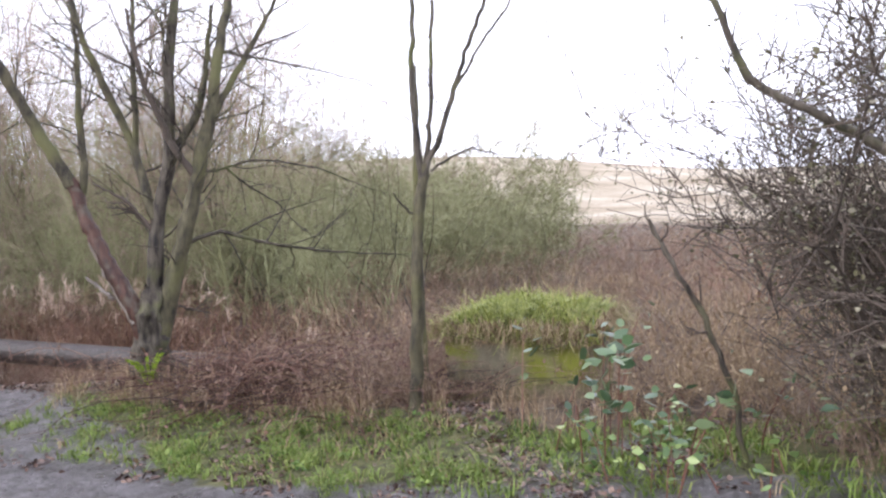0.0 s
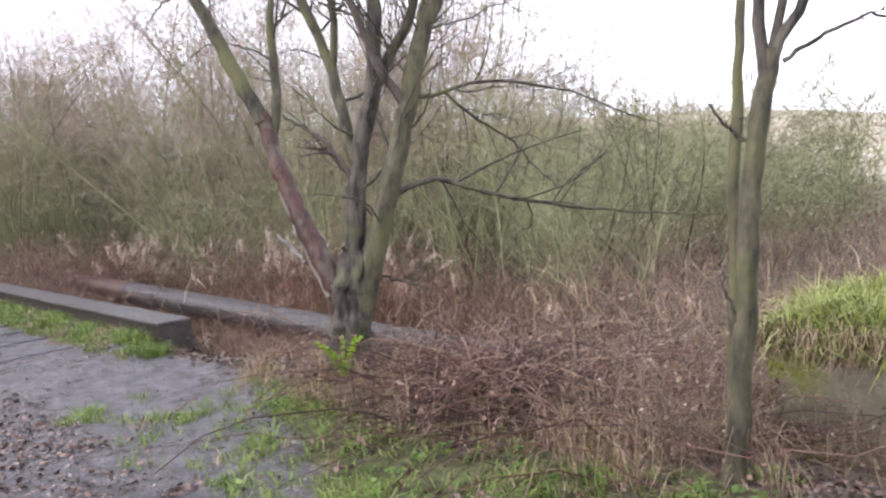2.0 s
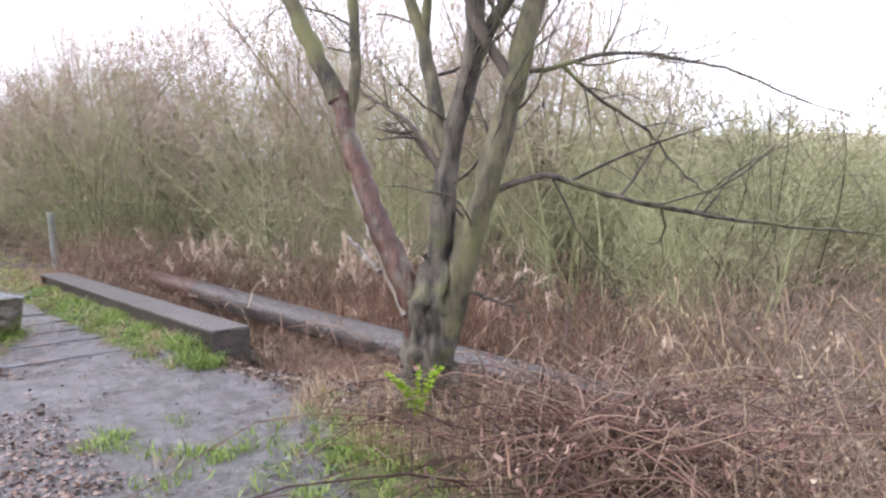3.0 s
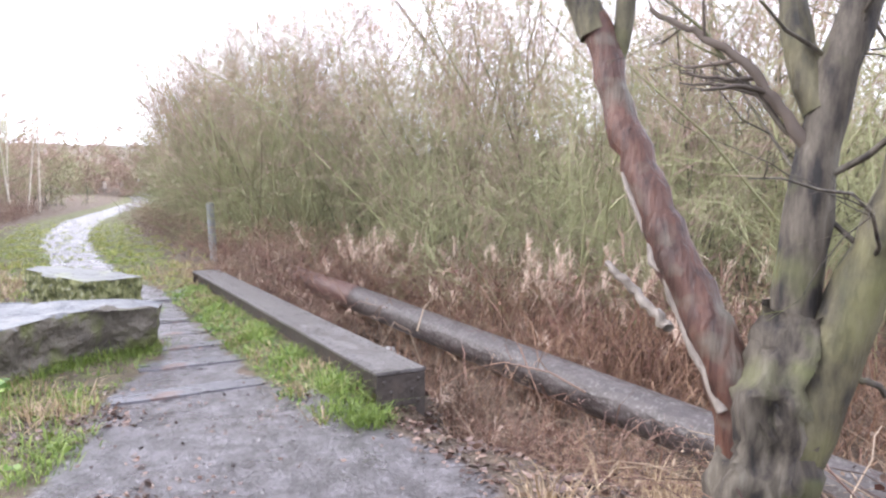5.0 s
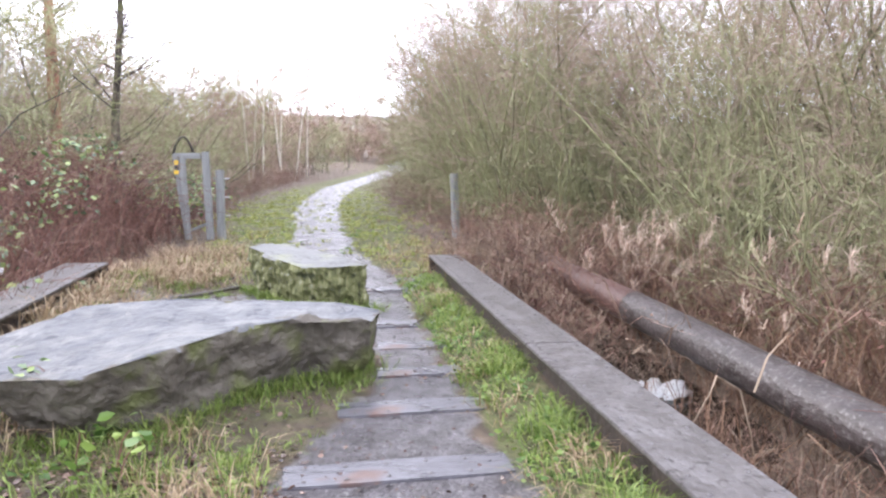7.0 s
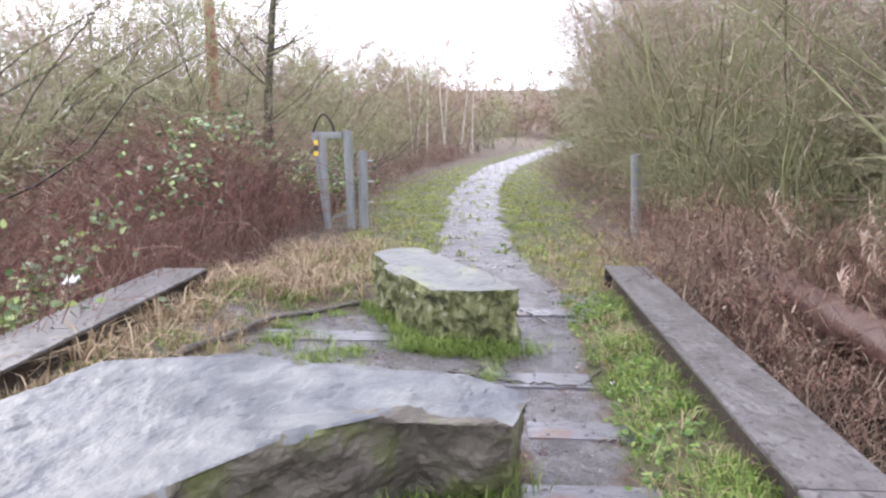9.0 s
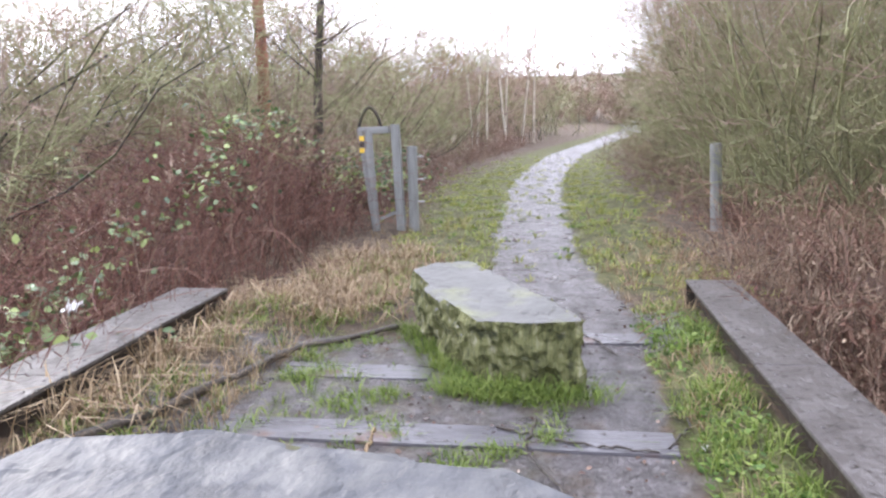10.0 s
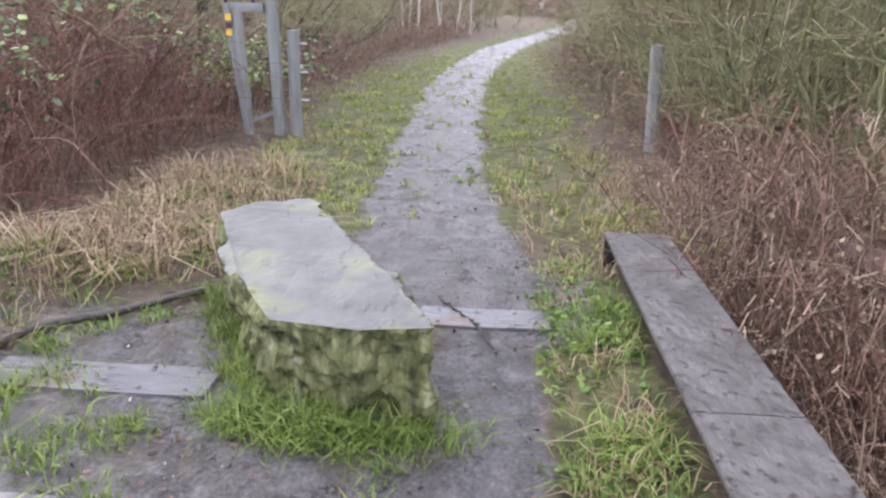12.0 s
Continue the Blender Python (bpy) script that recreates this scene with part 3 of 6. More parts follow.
def girder(x0, x1, y0, y1, top, label):
    """A riveted box girder: capping plates, web plates and a closed end."""
    g = empty("bridge_girder", pose((x0 + x1) / 2, (y0 + y1) / 2, top), label, "bridge girder", "bridge girders")
    ln, w, deep = abs(x1 - x0), y1 - y0, 0.95
    seams = [0, 0.36, 0.7, 1.0]
    plates = []
    for s0, s1 in zip(seams, seams[1:]):
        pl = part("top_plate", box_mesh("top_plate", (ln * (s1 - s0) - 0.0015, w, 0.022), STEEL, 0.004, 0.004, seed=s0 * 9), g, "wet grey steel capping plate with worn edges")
        pl.location = (ln / 2 - ln * (s0 + s1) / 2, 0, -0.011)
        plates.append((ln / 2 - ln * (s0 + s1) / 2, ln * (s1 - s0) / 2, pl))
    for s in (-1, 1):
        web = part("web_plate", box_mesh("web_plate", (ln - 0.03, 0.02, deep), STEEL_SIDE, 0.003), g, "dark brown web plate")
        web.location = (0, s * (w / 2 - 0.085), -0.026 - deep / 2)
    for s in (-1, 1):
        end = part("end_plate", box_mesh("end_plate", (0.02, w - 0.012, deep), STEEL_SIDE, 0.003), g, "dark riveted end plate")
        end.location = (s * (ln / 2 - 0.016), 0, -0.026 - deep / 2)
        for side in (-1, 1):
            for i in range(5):
                r = part("rivet", RIVET_END, end)
                r.matrix_local = pose(s * 0.01, side * (w / 2 - 0.06 - 0.05 * (i % 2)), deep / 2 - 0.045 - 0.075 * i, 0, s * 90, 0)
    for side in (-1, 1):
        for i in range(int(ln / 0.16)):
            at = -ln / 2 + 0.1 + 0.16 * i
            mid, _, pl = min(plates, key=lambda q: abs(at - q[0]) - q[1])
            part("rivet", RIVET, pl).location = (at - mid, side * (w / 2 - 0.06), 0.01)
    return g


girder(-15.1, -8.36, 5.26, 5.64, -0.105, "wet grey riveted steel bridge girder beside the path")
girder(-14.38, -7.9, 1.25, 1.68, -0.05, "wet grey riveted steel girder edged with grass and brambles")


def deck_beam(x, y0, y1, wide, turn=0.0):
    b = empty("deck_beam", pose(x, (y0 + y1) / 2, DECK, 0, 0, turn), "wet steel cross beam set flush in the muddy bridge deck", "deck beam", "deck beams")
    pl = part("plate", box_mesh("plate", (wide, y1 - y0, 0.05), BEAM, 0.006, 0.005, seed=x), b)
    pl.location = (0, 0, -0.012)
    for s in (-1, 1):
        for i in range(int((y1 - y0) / 0.2)):
            r = part("rivet", RIVET, pl)
            r.location = (s * (wide / 2 - 0.05), -(y1 - y0) / 2 + 0.1 + 0.2 * i, 0.024)
    return b


for bx, ya, yb, bw in ((-9.6, 3.72, 4.84, 0.24), (-10.48, 4.0, 4.95, 0.24), (-11.2, 4.3, 4.98, 0.22), (-11.9, 4.36, 5.0, 0.22), (-12.66, 2.15, 4.8, 0.26), (-13.56, 2.42, 3.42, 0.25), (-14.38, 4.22, 4.97, 0.24)):
    deck_beam(bx, ya, yb, bw, random.uniform(-1.5, 1.5))


# ---------------------------------------------------------------- boulders
def boulder(name, top, foot, label, top_mat, side_mat, rough, seed, levels=4, grain=(2.0, 9.0)):
    """A split slab: a flat upper face over ragged sides. top: (x, y, z) round the rim; foot: (x, y) round the base."""
    cx, cy = np.mean([p[0] for p in top]), np.mean([p[1] for p in top])
    z0 = DECK - 0.12
    bm = bmesh.new()
    rim = [bm.verts.new((x - cx, y - cy, z)) for x, y, z in top]
    low = [bm.verts.new((x - cx, y - cy, z0)) for x, y in foot]
    up = bm.faces.new(rim)
    bm.faces.new(low[::-1])
    n = len(top)
    for i in range(n):
        bm.faces.new((rim[i], low[i], low[(i + 1) % n], rim[(i + 1) % n]))
    bmesh.ops.recalc_face_normals(bm, faces=bm.faces)
    bm.faces.ensure_lookup_table()
    bmesh.ops.poke(bm, faces=[f for f in bm.faces if len(f.verts) > 4])
    bmesh.ops.triangulate(bm, faces=bm.faces)
    for _ in range(levels):
        bmesh.ops.subdivide_edges(bm, edges=[e for e in bm.edges if e.calc_length() > 0.034], cuts=1)
        bmesh.ops.triangulate(bm, faces=[f for f in bm.faces if len(f.verts) > 3])
    bm.normal_update()
    moves = {}
    for v in bm.verts:
        p = v.co + Vector((seed, seed * 2, 0))
        up_face = [f.normal.z > 0.72 for f in v.link_faces]
        if all(up_face):
            # split leaves of slate: low terraces with ragged steps, and shallow scoops
            leaf = noise.fractal(Vector((p.x * 1.1, p.y * 1.7, 0)), 0.9, 2.0, 5)
            moves[v] = Vector((0, 0, 0.005 * math.floor(1.6 * leaf) + 0.016 * leaf + 0.0025 * noise.noise(p * 14)))
        elif any(up_face):
            # chipped rim
            chip = max(0.0, noise.fractal(p * 3.6, 0.8, 2.0, 4))
            moves[v] = Vector((-v.normal.x, -v.normal.y, -0.5)) * chip * 0.035
        else:
            bed = 0.45 * noise.noise(Vector((p.x * grain[0], p.y * grain[0], p.z * grain[1])))
            moves[v] = v.normal * rough * (noise.fractal(p * 3.2, 0.7, 2.1, 5) + bed) + Vector((noise.noise(p * 11), noise.noise(p * 11 + Vector((5, 1, 2))), noise.noise(p * 9))) * rough * 0.3
    for v, d in moves.items():
        v.co += d
    bm.normal_update()
    for f in bm.faces:
        f.material_index = 0 if f.normal.z > 0.66 else 1
    me = mesh_from_bm(name, bm, [top_mat, side_mat], False)
    ob = new(name, me)
    ob.location = (cx, cy, 0)
    return tagged(ob, label, "boulder", "boulders")


boulder("boulder", [(-11.27, 4.34, 0.04), (-11.42, 4.05, 0.07), (-11.46, 3.6, 0.09), (-11.6, 2.9, 0.09), (-11.5, 2.3, 0.07), (-10.9, 1.95, 0.00), (-10.1, 2.25, -0.02), (-9.98, 2.68, 0.01), (-10.22, 3.06, 0.07), (-10.72, 3.42, 0.07), (-11.02, 3.86, 0.07), (-10.93, 4.24, 0.04)],
        [(-11.65, 4.3), (-11.75, 4.0), (-11.8, 3.6), (-11.85, 2.9), (-11.7, 2.35), (-11.0, 2.1), (-10.45, 2.3), (-10.3, 2.7), (-10.5, 3.1), (-10.85, 3.4), (-11.18, 3.84), (-11.3, 4.2)],
        "large flat-topped slab of wet grey slate on the bridge deck", SLATE, SLATE_SIDE, 0.04, 3.1, 5)
boulder("boulder", [(-14.48, 3.14, 0.09), (-14.7, 3.27, 0.10), (-14.85, 3.5, 0.09), (-14.5, 3.74, 0.09), (-14.05, 3.97, 0.08), (-13.62, 4.2, 0.08), (-13.27, 4.38, 0.06), (-13.24, 4.1, 0.05), (-13.33, 3.74, 0.03), (-13.7, 3.5, 0.06), (-14.05, 3.34, 0.08)],
        [(-14.45, 3.2), (-14.68, 3.3), (-14.8, 3.5), (-14.5, 3.8), (-14.1, 4.05), (-13.75, 4.3), (-13.42, 4.36), (-13.4, 4.08), (-13.45, 3.72), (-13.75, 3.52), (-14.1, 3.38)],
        "flat-topped slate block with green mossy sides on the bridge deck", SLATE_DRY, MOSS_SIDE, 0.07, 7.7, 5, (9.0, 1.2))


# ---------------------------------------------------------------- pipe
def pipe():
    p = empty("steel_pipe", pose(-10.3, 7.0, -0.45), "large grey flaking steel pipe with a rusty end spanning the stream", "pipe")
    for name, xa, xb, za, zb, mat, lab in (("pipe_section", 5.4, -2.6, -0.03, 0.10, PIPE_PAINT, "grey flaking painted pipe"), ("pipe_section", -2.6, -5.6, 0.10, 0.11, PIPE_RUST, "rust-brown pipe end")):
        k = 24
        P = np.stack([np.linspace(xa, xb, k), np.zeros(k), np.linspace(za, zb, k)], 1)[None]
        V, Q = tubes(P, np.full((1, k), 0.165), 24)
        part(name, mesh_of(name, V, Q, mat), p, lab)
    V, Q = tubes(np.array([[[-2.56, 0, 0.10], [-2.64, 0, 0.10]]]), np.full((1, 2), 0.171), 24)
    part("weld_collar", mesh_of("weld_collar", V, Q, PIPE_RUST), p, "rusty weld collar")


pipe()


# ---------------------------------------------------------------- trees by the path
def limb_mesh(name, pts, r0, r1, mat, rng, k=18, sides=10, knots=0.12, flutes=0.0):
    """A limb through a few waypoints, with an uneven outline."""
    pts = np.array(pts, float)
    d = np.concatenate([[0], np.cumsum(np.linalg.norm(np.diff(pts, axis=0), axis=1))])
    s = np.linspace(0, d[-1], k)
    P = np.stack([np.interp(s, d, pts[:, a]) for a in range(3)], 1)
    for _ in range(2):
        P[1:-1] = 0.25 * P[:-2] + 0.5 * P[1:-1] + 0.25 * P[2:]
    P[1:-1] += rng.normal(0, 0.006, (k - 2, 3))
    R = np.linspace(r0, r1, k) * (1 + rng.normal(0, knots * 0.4, k))
    V, Q = tubes(P[None], R[None], sides)
    V = V + rng.normal(0, 0.035, V.shape) * np.repeat(R, sides)[:, None]
    if flutes:
        a = np.tile(np.arange(sides) * 2 * np.pi / sides, k)
        h = np.repeat(np.linspace(0, 1, k), sides)
        swell = flutes * (0.6 * np.sin(4 * a + 3 * h) + 0.5 * np.sin(7 * a - 5 * h) + 1.1 * rng.normal(0, 0.5, k * sides) + 1.3 * np.clip(0.25 - h, 0, 1))
        C = np.repeat(P, sides, axis=0)
        V = C + (V - C) * (1 + swell)[:, None]
    return mesh_of(name, V, Q, mat), P, R


def twig_mesh(name, rng, limbs, per, mat, ratio=0.5, sub=4, r_max=0.012, lift=0.03, extra=3):
    Vq = []
    for P, R in limbs:
        P2, R2 = P[None], R[None]
        ln = np.array([np.linalg.norm(np.diff(P, axis=0), axis=1).sum()])
        b, w, l1, r = offshoots(rng, P2, np.minimum(R2, r_max / 0.6), np.clip(ln, 0.6, 2.2), per, 0.15, 1.0, 0.95, ratio)
        A, AR = grow(rng, b, w, l1, r, 7, 0.18, lift)
        Vq.append(tubes(A, AR, 4))
        b, w, l2, r = offshoots(rng, A, AR, l1, sub, 0.2, 0.95, 0.8, 0.5)
        B, BR = grow(rng, b, w, l2, np.maximum(r, 0.0022), 5, 0.2, lift)
        Vq.append(tubes(B, BR, 3))
        b, w, l3, r = offshoots(rng, B, BR, l2, extra, 0.2, 0.95, 0.8, 0.5)
        C, CR = grow(rng, b, w, l3, np.maximum(r, 0.0016), 4, 0.2, lift)
        Vq.append(tubes(C, CR, 3))
    V, Q = joined(Vq)
    return mesh_of(name, V, Q, mat)


def forked_tree():
    rng = np.random.default_rng(11)
    t = empty("tree", pose(-5.67, 5.58, -0.3), "bare many-limbed tree with a short split trunk and stripped red limb", "tree")
    o = np.array([-5.67, 5.58, -0.3])
    me, P, R = limb_mesh("trunk", np.array([(-5.68, 5.57, -0.34), (-5.67, 5.58, -0.1), (-5.66, 5.6, 0.15), (-5.65, 5.6, 0.38), (-5.63, 5.64, 0.56), (-5.62, 5.66, 0.72)]) - o, 0.215, 0.105, BARK_GREY, rng, 26, 30, 0.1, 0.16)
    part("trunk", me, t, "short thick ridged brown trunk")
    limbs = (
        ("limb", ((-5.7, 5.56, 0.1), (-5.74, 5.53, 0.35), (-5.82, 5.5, 0.6), (-6.02, 5.45, 0.93), (-6.24, 5.44, 1.35), (-6.36, 5.44, 1.64), (-6.43, 5.4, 1.86)), 0.10, 0.06, BARE_WOOD, "bark-stripped reddish limb", 0),
        ("limb", ((-6.41, 5.41, 1.78), (-6.44, 5.39, 1.88), (-6.6, 5.28, 2.26), (-6.72, 5.18, 2.6), (-6.85, 5.05, 3.0), (-7.05, 4.85, 3.6), (-7.2, 4.7, 4.4)), 0.07, 0.026, BARK, "", 15),
        ("limb", ((-6.36, 5.45, 1.62), (-6.32, 5.52, 1.85), (-6.36, 5.52, 2.2), (-6.38, 5.55, 2.6), (-6.4, 5.6, 3.3), (-6.5, 5.6, 4.2)), 0.042, 0.016, BARK, "", 13),
        ("limb", ((-5.63, 5.64, 0.4), (-5.62, 5.66, 0.8), (-5.6, 5.68, 1.15), (-5.56, 5.72, 1.5), (-5.48, 5.82, 1.9), (-5.45, 5.85, 2.4), (-5.44, 5.88, 3.0), (-5.35, 6.0, 3.8), (-5.3, 6.0, 4.7)), 0.088, 0.026, BARK_GREY, "", 22),
        ("limb", ((-5.58, 5.69, 1.4), (-5.72, 5.68, 1.8), (-5.8, 5.7, 2.14), (-5.9, 5.66, 2.42), (-6.02, 5.58, 2.75), (-6.15, 5.45, 3.3), (-6.3, 5.35, 4.2)), 0.055, 0.02, BARK, "", 15),
        ("limb", ((-5.8, 5.7, 2.1), (-5.78, 5.72, 2.5), (-5.8, 5.75, 3.0), (-5.75, 5.8, 4.1)), 0.035, 0.015, BARK, "", 8),
        ("limb", ((-5.62, 5.63, 0.1), (-5.56, 5.68, 0.38), (-5.5, 5.72, 0.6), (-5.42, 5.76, 0.88), (-5.35, 5.8, 1.15), (-5.27, 5.86, 1.46), (-5.2, 5.92, 1.8), (-5.14, 5.98, 2.15), (-5.06, 6.05, 2.5), (-5.0, 6.1, 3.0), (-4.9, 6.3, 3.8), (-4.8, 6.4, 4.6)), 0.105, 0.026, BARK, "", 20),
        ("limb", ((-5.2, 5.92, 1.8), (-5.33, 5.82, 2.02), (-5.42, 5.74, 2.28), (-5.46, 5.7, 2.5), (-5.55, 5.62, 2.75), (-5.62, 5.55, 3.5)), 0.042, 0.016, TWIG_DARK, "dark wet limb", 7),
        ("limb", ((-5.48, 5.82, 1.9), (-5.38, 5.9, 2.18), (-5.26, 6.02, 2.42), (-5.18, 6.1, 2.75), (-5.1, 6.2, 3.6)), 0.05, 0.018, BARK, "", 8),
        ("limb", ((-5.05, 6.06, 2.45), (-4.9, 6.3, 2.9), (-4.7, 6.6, 3.5), (-4.55, 6.8, 4.0)), 0.04, 0.014, BARK, "", 8),
        ("branch", ((-5.36, 5.82, 1.12), (-5.24, 5.97, 1.2), (-5.08, 6.15, 1.24), (-4.92, 6.3, 1.13), (-4.7, 6.5, 1.05), (-4.45, 6.75, 0.98), (-4.1, 7.1, 0.9), (-3.6, 7.5, 0.85)), 0.026, 0.006, BARK_GREY, "", 9),
        ("branch", ((-5.18, 5.95, 1.86), (-5.02, 6.1, 1.88), (-4.85, 6.3, 1.97), (-4.6, 6.55, 1.95), (-4.3, 6.85, 1.86), (-4.1, 7.1, 1.72), (-3.8, 7.4, 1.55)), 0.018, 0.004, BARK_GREY, "", 9),
        ("branch", ((-5.0, 6.12, 1.9), (-4.88, 6.28, 1.72), (-4.66, 6.5, 1.52), (-4.53, 6.65, 1.28), (-4.4, 6.8, 1.1)), 0.014, 0.004, BARK_GREY, "", 8),
        ("branch", ((-5.6, 5.66, 1.28), (-5.74, 5.52, 1.57), (-5.9, 5.42, 1.7), (-6.05, 5.36, 1.8)), 0.026, 0.009, TWIG_DARK, "", 6),
        ("branch", ((-6.0, 5.45, 0.6), (-6.13, 5.43, 0.7), (-6.24, 5.4, 0.8), (-6.29, 5.39, 0.83)), 0.024, 0.014, DEAD_WOOD, "pale broken side branch", 0),
        ("branch", ((-6.8, 5.1, 2.85), (-6.98, 4.95, 2.82), (-7.15, 4.85, 2.65)), 0.016, 0.005, TWIG_DARK, "", 5),
        ("branch", ((-5.45, 5.75, 0.5), (-5.3, 5.9, 0.42), (-5.15, 6.0, 0.35)), 0.014, 0.004, BARK_GREY, "", 5),
        ("branch", ((-4.97, 6.15, 3.1), (-4.7, 6.6, 3.05), (-4.3, 7.1, 2.95), (-3.9, 7.5, 2.8)), 0.014, 0.004, BARK_GREY, "", 10),
    )
    grown = []
    for name, pts, r0, r1, mat, lab, per in limbs:
        me, P, R = limb_mesh(name, np.array(pts) - o, r0, r1, mat, rng, 8 + 3 * len(pts), 10 if r0 > 0.03 else 6)
        part(name, me, t, lab)
        if per:
            grown.append((P, R, per))
    for P, R, per in grown:
        part("crown", twig_mesh("crown", rng, [(P, R)], int(per * 1.35), TWIG_DARK if per < 9 else BARK_GREY, 0.5, 5, 0.014), t)
    # stripped limb's pale scar
    me, P, R = limb_mesh("scar", np.array([(-5.74, 5.455, 0.34), (-5.9, 5.415, 0.62), (-6.07, 5.395, 0.93), (-6.2, 5.385, 1.2)]) - o, 0.022, 0.012, DEAD_WOOD, rng, 14, 8)
    part("scar", me, t, "pale grey dead wood strip along the limb")


forked_tree()


def sapling():
    rng = np.random.default_rng(5)
    t = empty("tree", pose(-2.42, 5.19, -0.3), "slim young tree with two stems forking into thin branches", "tree")
    o = np.array([-2.42, 5.19, -0.3])
    specs = (
        ("trunk", ((-2.46, 5.17, -0.35), (-2.4, 5.2, 0.56), (-2.36, 5.22, 1.28), (-2.3, 5.26, 1.72)), 0.058, 0.04, 0),
        ("trunk", ((-2.72, 5.9, -0.45), (-2.7, 5.88, 0.6), (-2.68, 5.85, 1.2), (-2.64, 5.82, 1.8), (-2.6, 5.8, 2.6)), 0.048, 0.018, 3),
        ("branch", ((-2.32, 5.24, 1.6), (-2.33, 5.24, 1.78), (-2.35, 5.24, 1.94), (-2.36, 5.23, 2.39), (-2.33, 5.25, 2.78), (-2.32, 5.25, 3.1), (-2.34, 5.2, 3.9)), 0.028, 0.012, 4),
        ("branch", ((-2.31, 5.25, 1.6), (-2.28, 5.27, 1.78), (-2.22, 5.3, 2.24), (-2.22, 5.3, 2.68), (-2.18, 5.32, 3.0), (-2.16, 5.3, 3.8)), 0.022, 0.010, 4),
        ("branch", ((-2.31, 5.25, 1.6), (-2.27, 5.27, 1.76), (-2.18, 5.31, 1.89), (-2.07, 5.37, 2.27), (-1.94, 5.43, 2.66), (-1.8, 5.49, 3.0), (-1.6, 5.5, 3.7)), 0.026, 0.010, 4),
        ("branch", ((-2.07, 5.37, 2.27), (-1.84, 5.47, 2.65), (-1.6, 5.58, 2.98), (-1.4, 5.6, 3.4)), 0.014, 0.006, 4),
        ("branch", ((-2.26, 5.28, 1.66), (-2.14, 5.33, 1.75), (-1.97, 5.41, 1.82), (-1.65, 5.56, 1.73)), 0.012, 0.003, 5),
        ("branch", ((-2.36, 5.22, 1.3), (-2.45, 5.17, 1.38), (-2.52, 5.12, 1.5)), 0.012, 0.005, 1),
        ("branch", ((-2.42, 5.19, 0.5), (-2.47, 5.15, 0.62), (-2.49, 5.14, 0.9)), 0.010, 0.004, 0),
    )
    for name, pts, r0, r1, per in specs:
        me, P, R = limb_mesh(name, np.array(pts) - o, r0, r1, BARK if name == "trunk" else BARK_GREY, rng, 10 + 3 * len(pts), 10 if name == "trunk" else 7)
        part(name, me, t)
        if per:
            part("crown", twig_mesh("crown", rng, [(P, R)], per, TWIG_DARK, 0.2, 2, 0.007), t)


sapling()


# ---------------------------------------------------------------- grassy concrete block
def concrete_block():
    b = empty("concrete_block", pose(-1.99, 6.95, -0.4), "old mossy concrete block with long grass growing on top", "concrete block")
    bm = bmesh.new()
    bmesh.ops.create_cube(bm, size=1)
    bmesh.ops.scale(bm, vec=(1.34, 1.3, 1.2), verts=bm.verts)
    bmesh.ops.subdivide_edges(bm, edges=bm.edges, cuts=14, use_grid_fill=True)
    for v in bm.verts:
        v.co += v.normal * 0.025 * noise.fractal(v.co * 2.5, 0.8, 2, 4)
        if v.co.z > 0.5:
            v.co.z += 0.06 * noise.noise(v.co * 2.0)
    part("block", mesh_from_bm("block", bm, CONCRETE, True), b)
    rng = np.random.default_rng(21)
    # turf cap
    n = 40
    gx, gy = np.meshgrid(np.linspace(-0.78, 0.8, n), np.linspace(-0.75, 0.72, n), indexing="ij")
    edge = 1 - np.clip(np.maximum(np.abs(gx) / 0.78, np.abs(gy) / 0.74), 0, 1) ** 4
    gz = 0.52 + 0.2 * edge + 0.08 * wavy(gx, gy, 4)
    i, j = np.meshgrid(np.arange(n - 1), np.arange(n - 1), indexing="ij")
    a = i * n + j
    part("turf", mesh_of("turf", np.stack([gx, gy, gz], -1), np.stack([a, a + n, a + n + 1, a + 1], -1).reshape(-1, 4), TURF), b, "green turf cap")
    m = 7000
    p = np.stack([rng.uniform(-0.78, 0.8, m), rng.uniform(-0.75, 0.72, m)], 1)
    e = 1 - np.clip(np.maximum(np.abs(p[:, 0]) / 0.78, np.abs(p[:, 1]) / 0.74), 0, 1) ** 4
    base = np.column_stack([p, 0.5 + 0.2 * e + 0.08 * wavy(p[:, 0], p[:, 1], 4)])
    out = np.column_stack([p * 0.5, np.full(m, -0.1)])
    V, Q = blades(rng, base, rng.uniform(0.05, 0.2, m), 0.0055, 1.7, out + rng.normal(0, 0.4, (m, 3)))
    part("grass", mesh_of("grass", V, Q, GRASS_PALE), b, "long green grass on the block")
    m = 3200
    side = rng.integers(0, 3, m)
    bx = np.where(side == 0, rng.uniform(-0.76, 0.76, m), np.where(side == 1, -0.72, 0.76))
    by = np.where(side == 0, -0.70, rng.uniform(-0.7, 0.6, m))
    way = np.column_stack([np.where(side == 0, 0, np.sign(bx) * 0.6), np.where(side == 0, -0.6, 0), np.full(m, -0.9)])
    V, Q = blades(rng, np.column_stack([bx, by, rng.uniform(0.48, 0.66, m)]), rng.uniform(0.08, 0.42, m) * rng.uniform(0.4, 1, m), 0.0035, 0.7, way)
    part("dead_grass", mesh_of("dead_grass", V, Q, STRAW), b, "dead brown grass hanging from the top edge")


concrete_block()


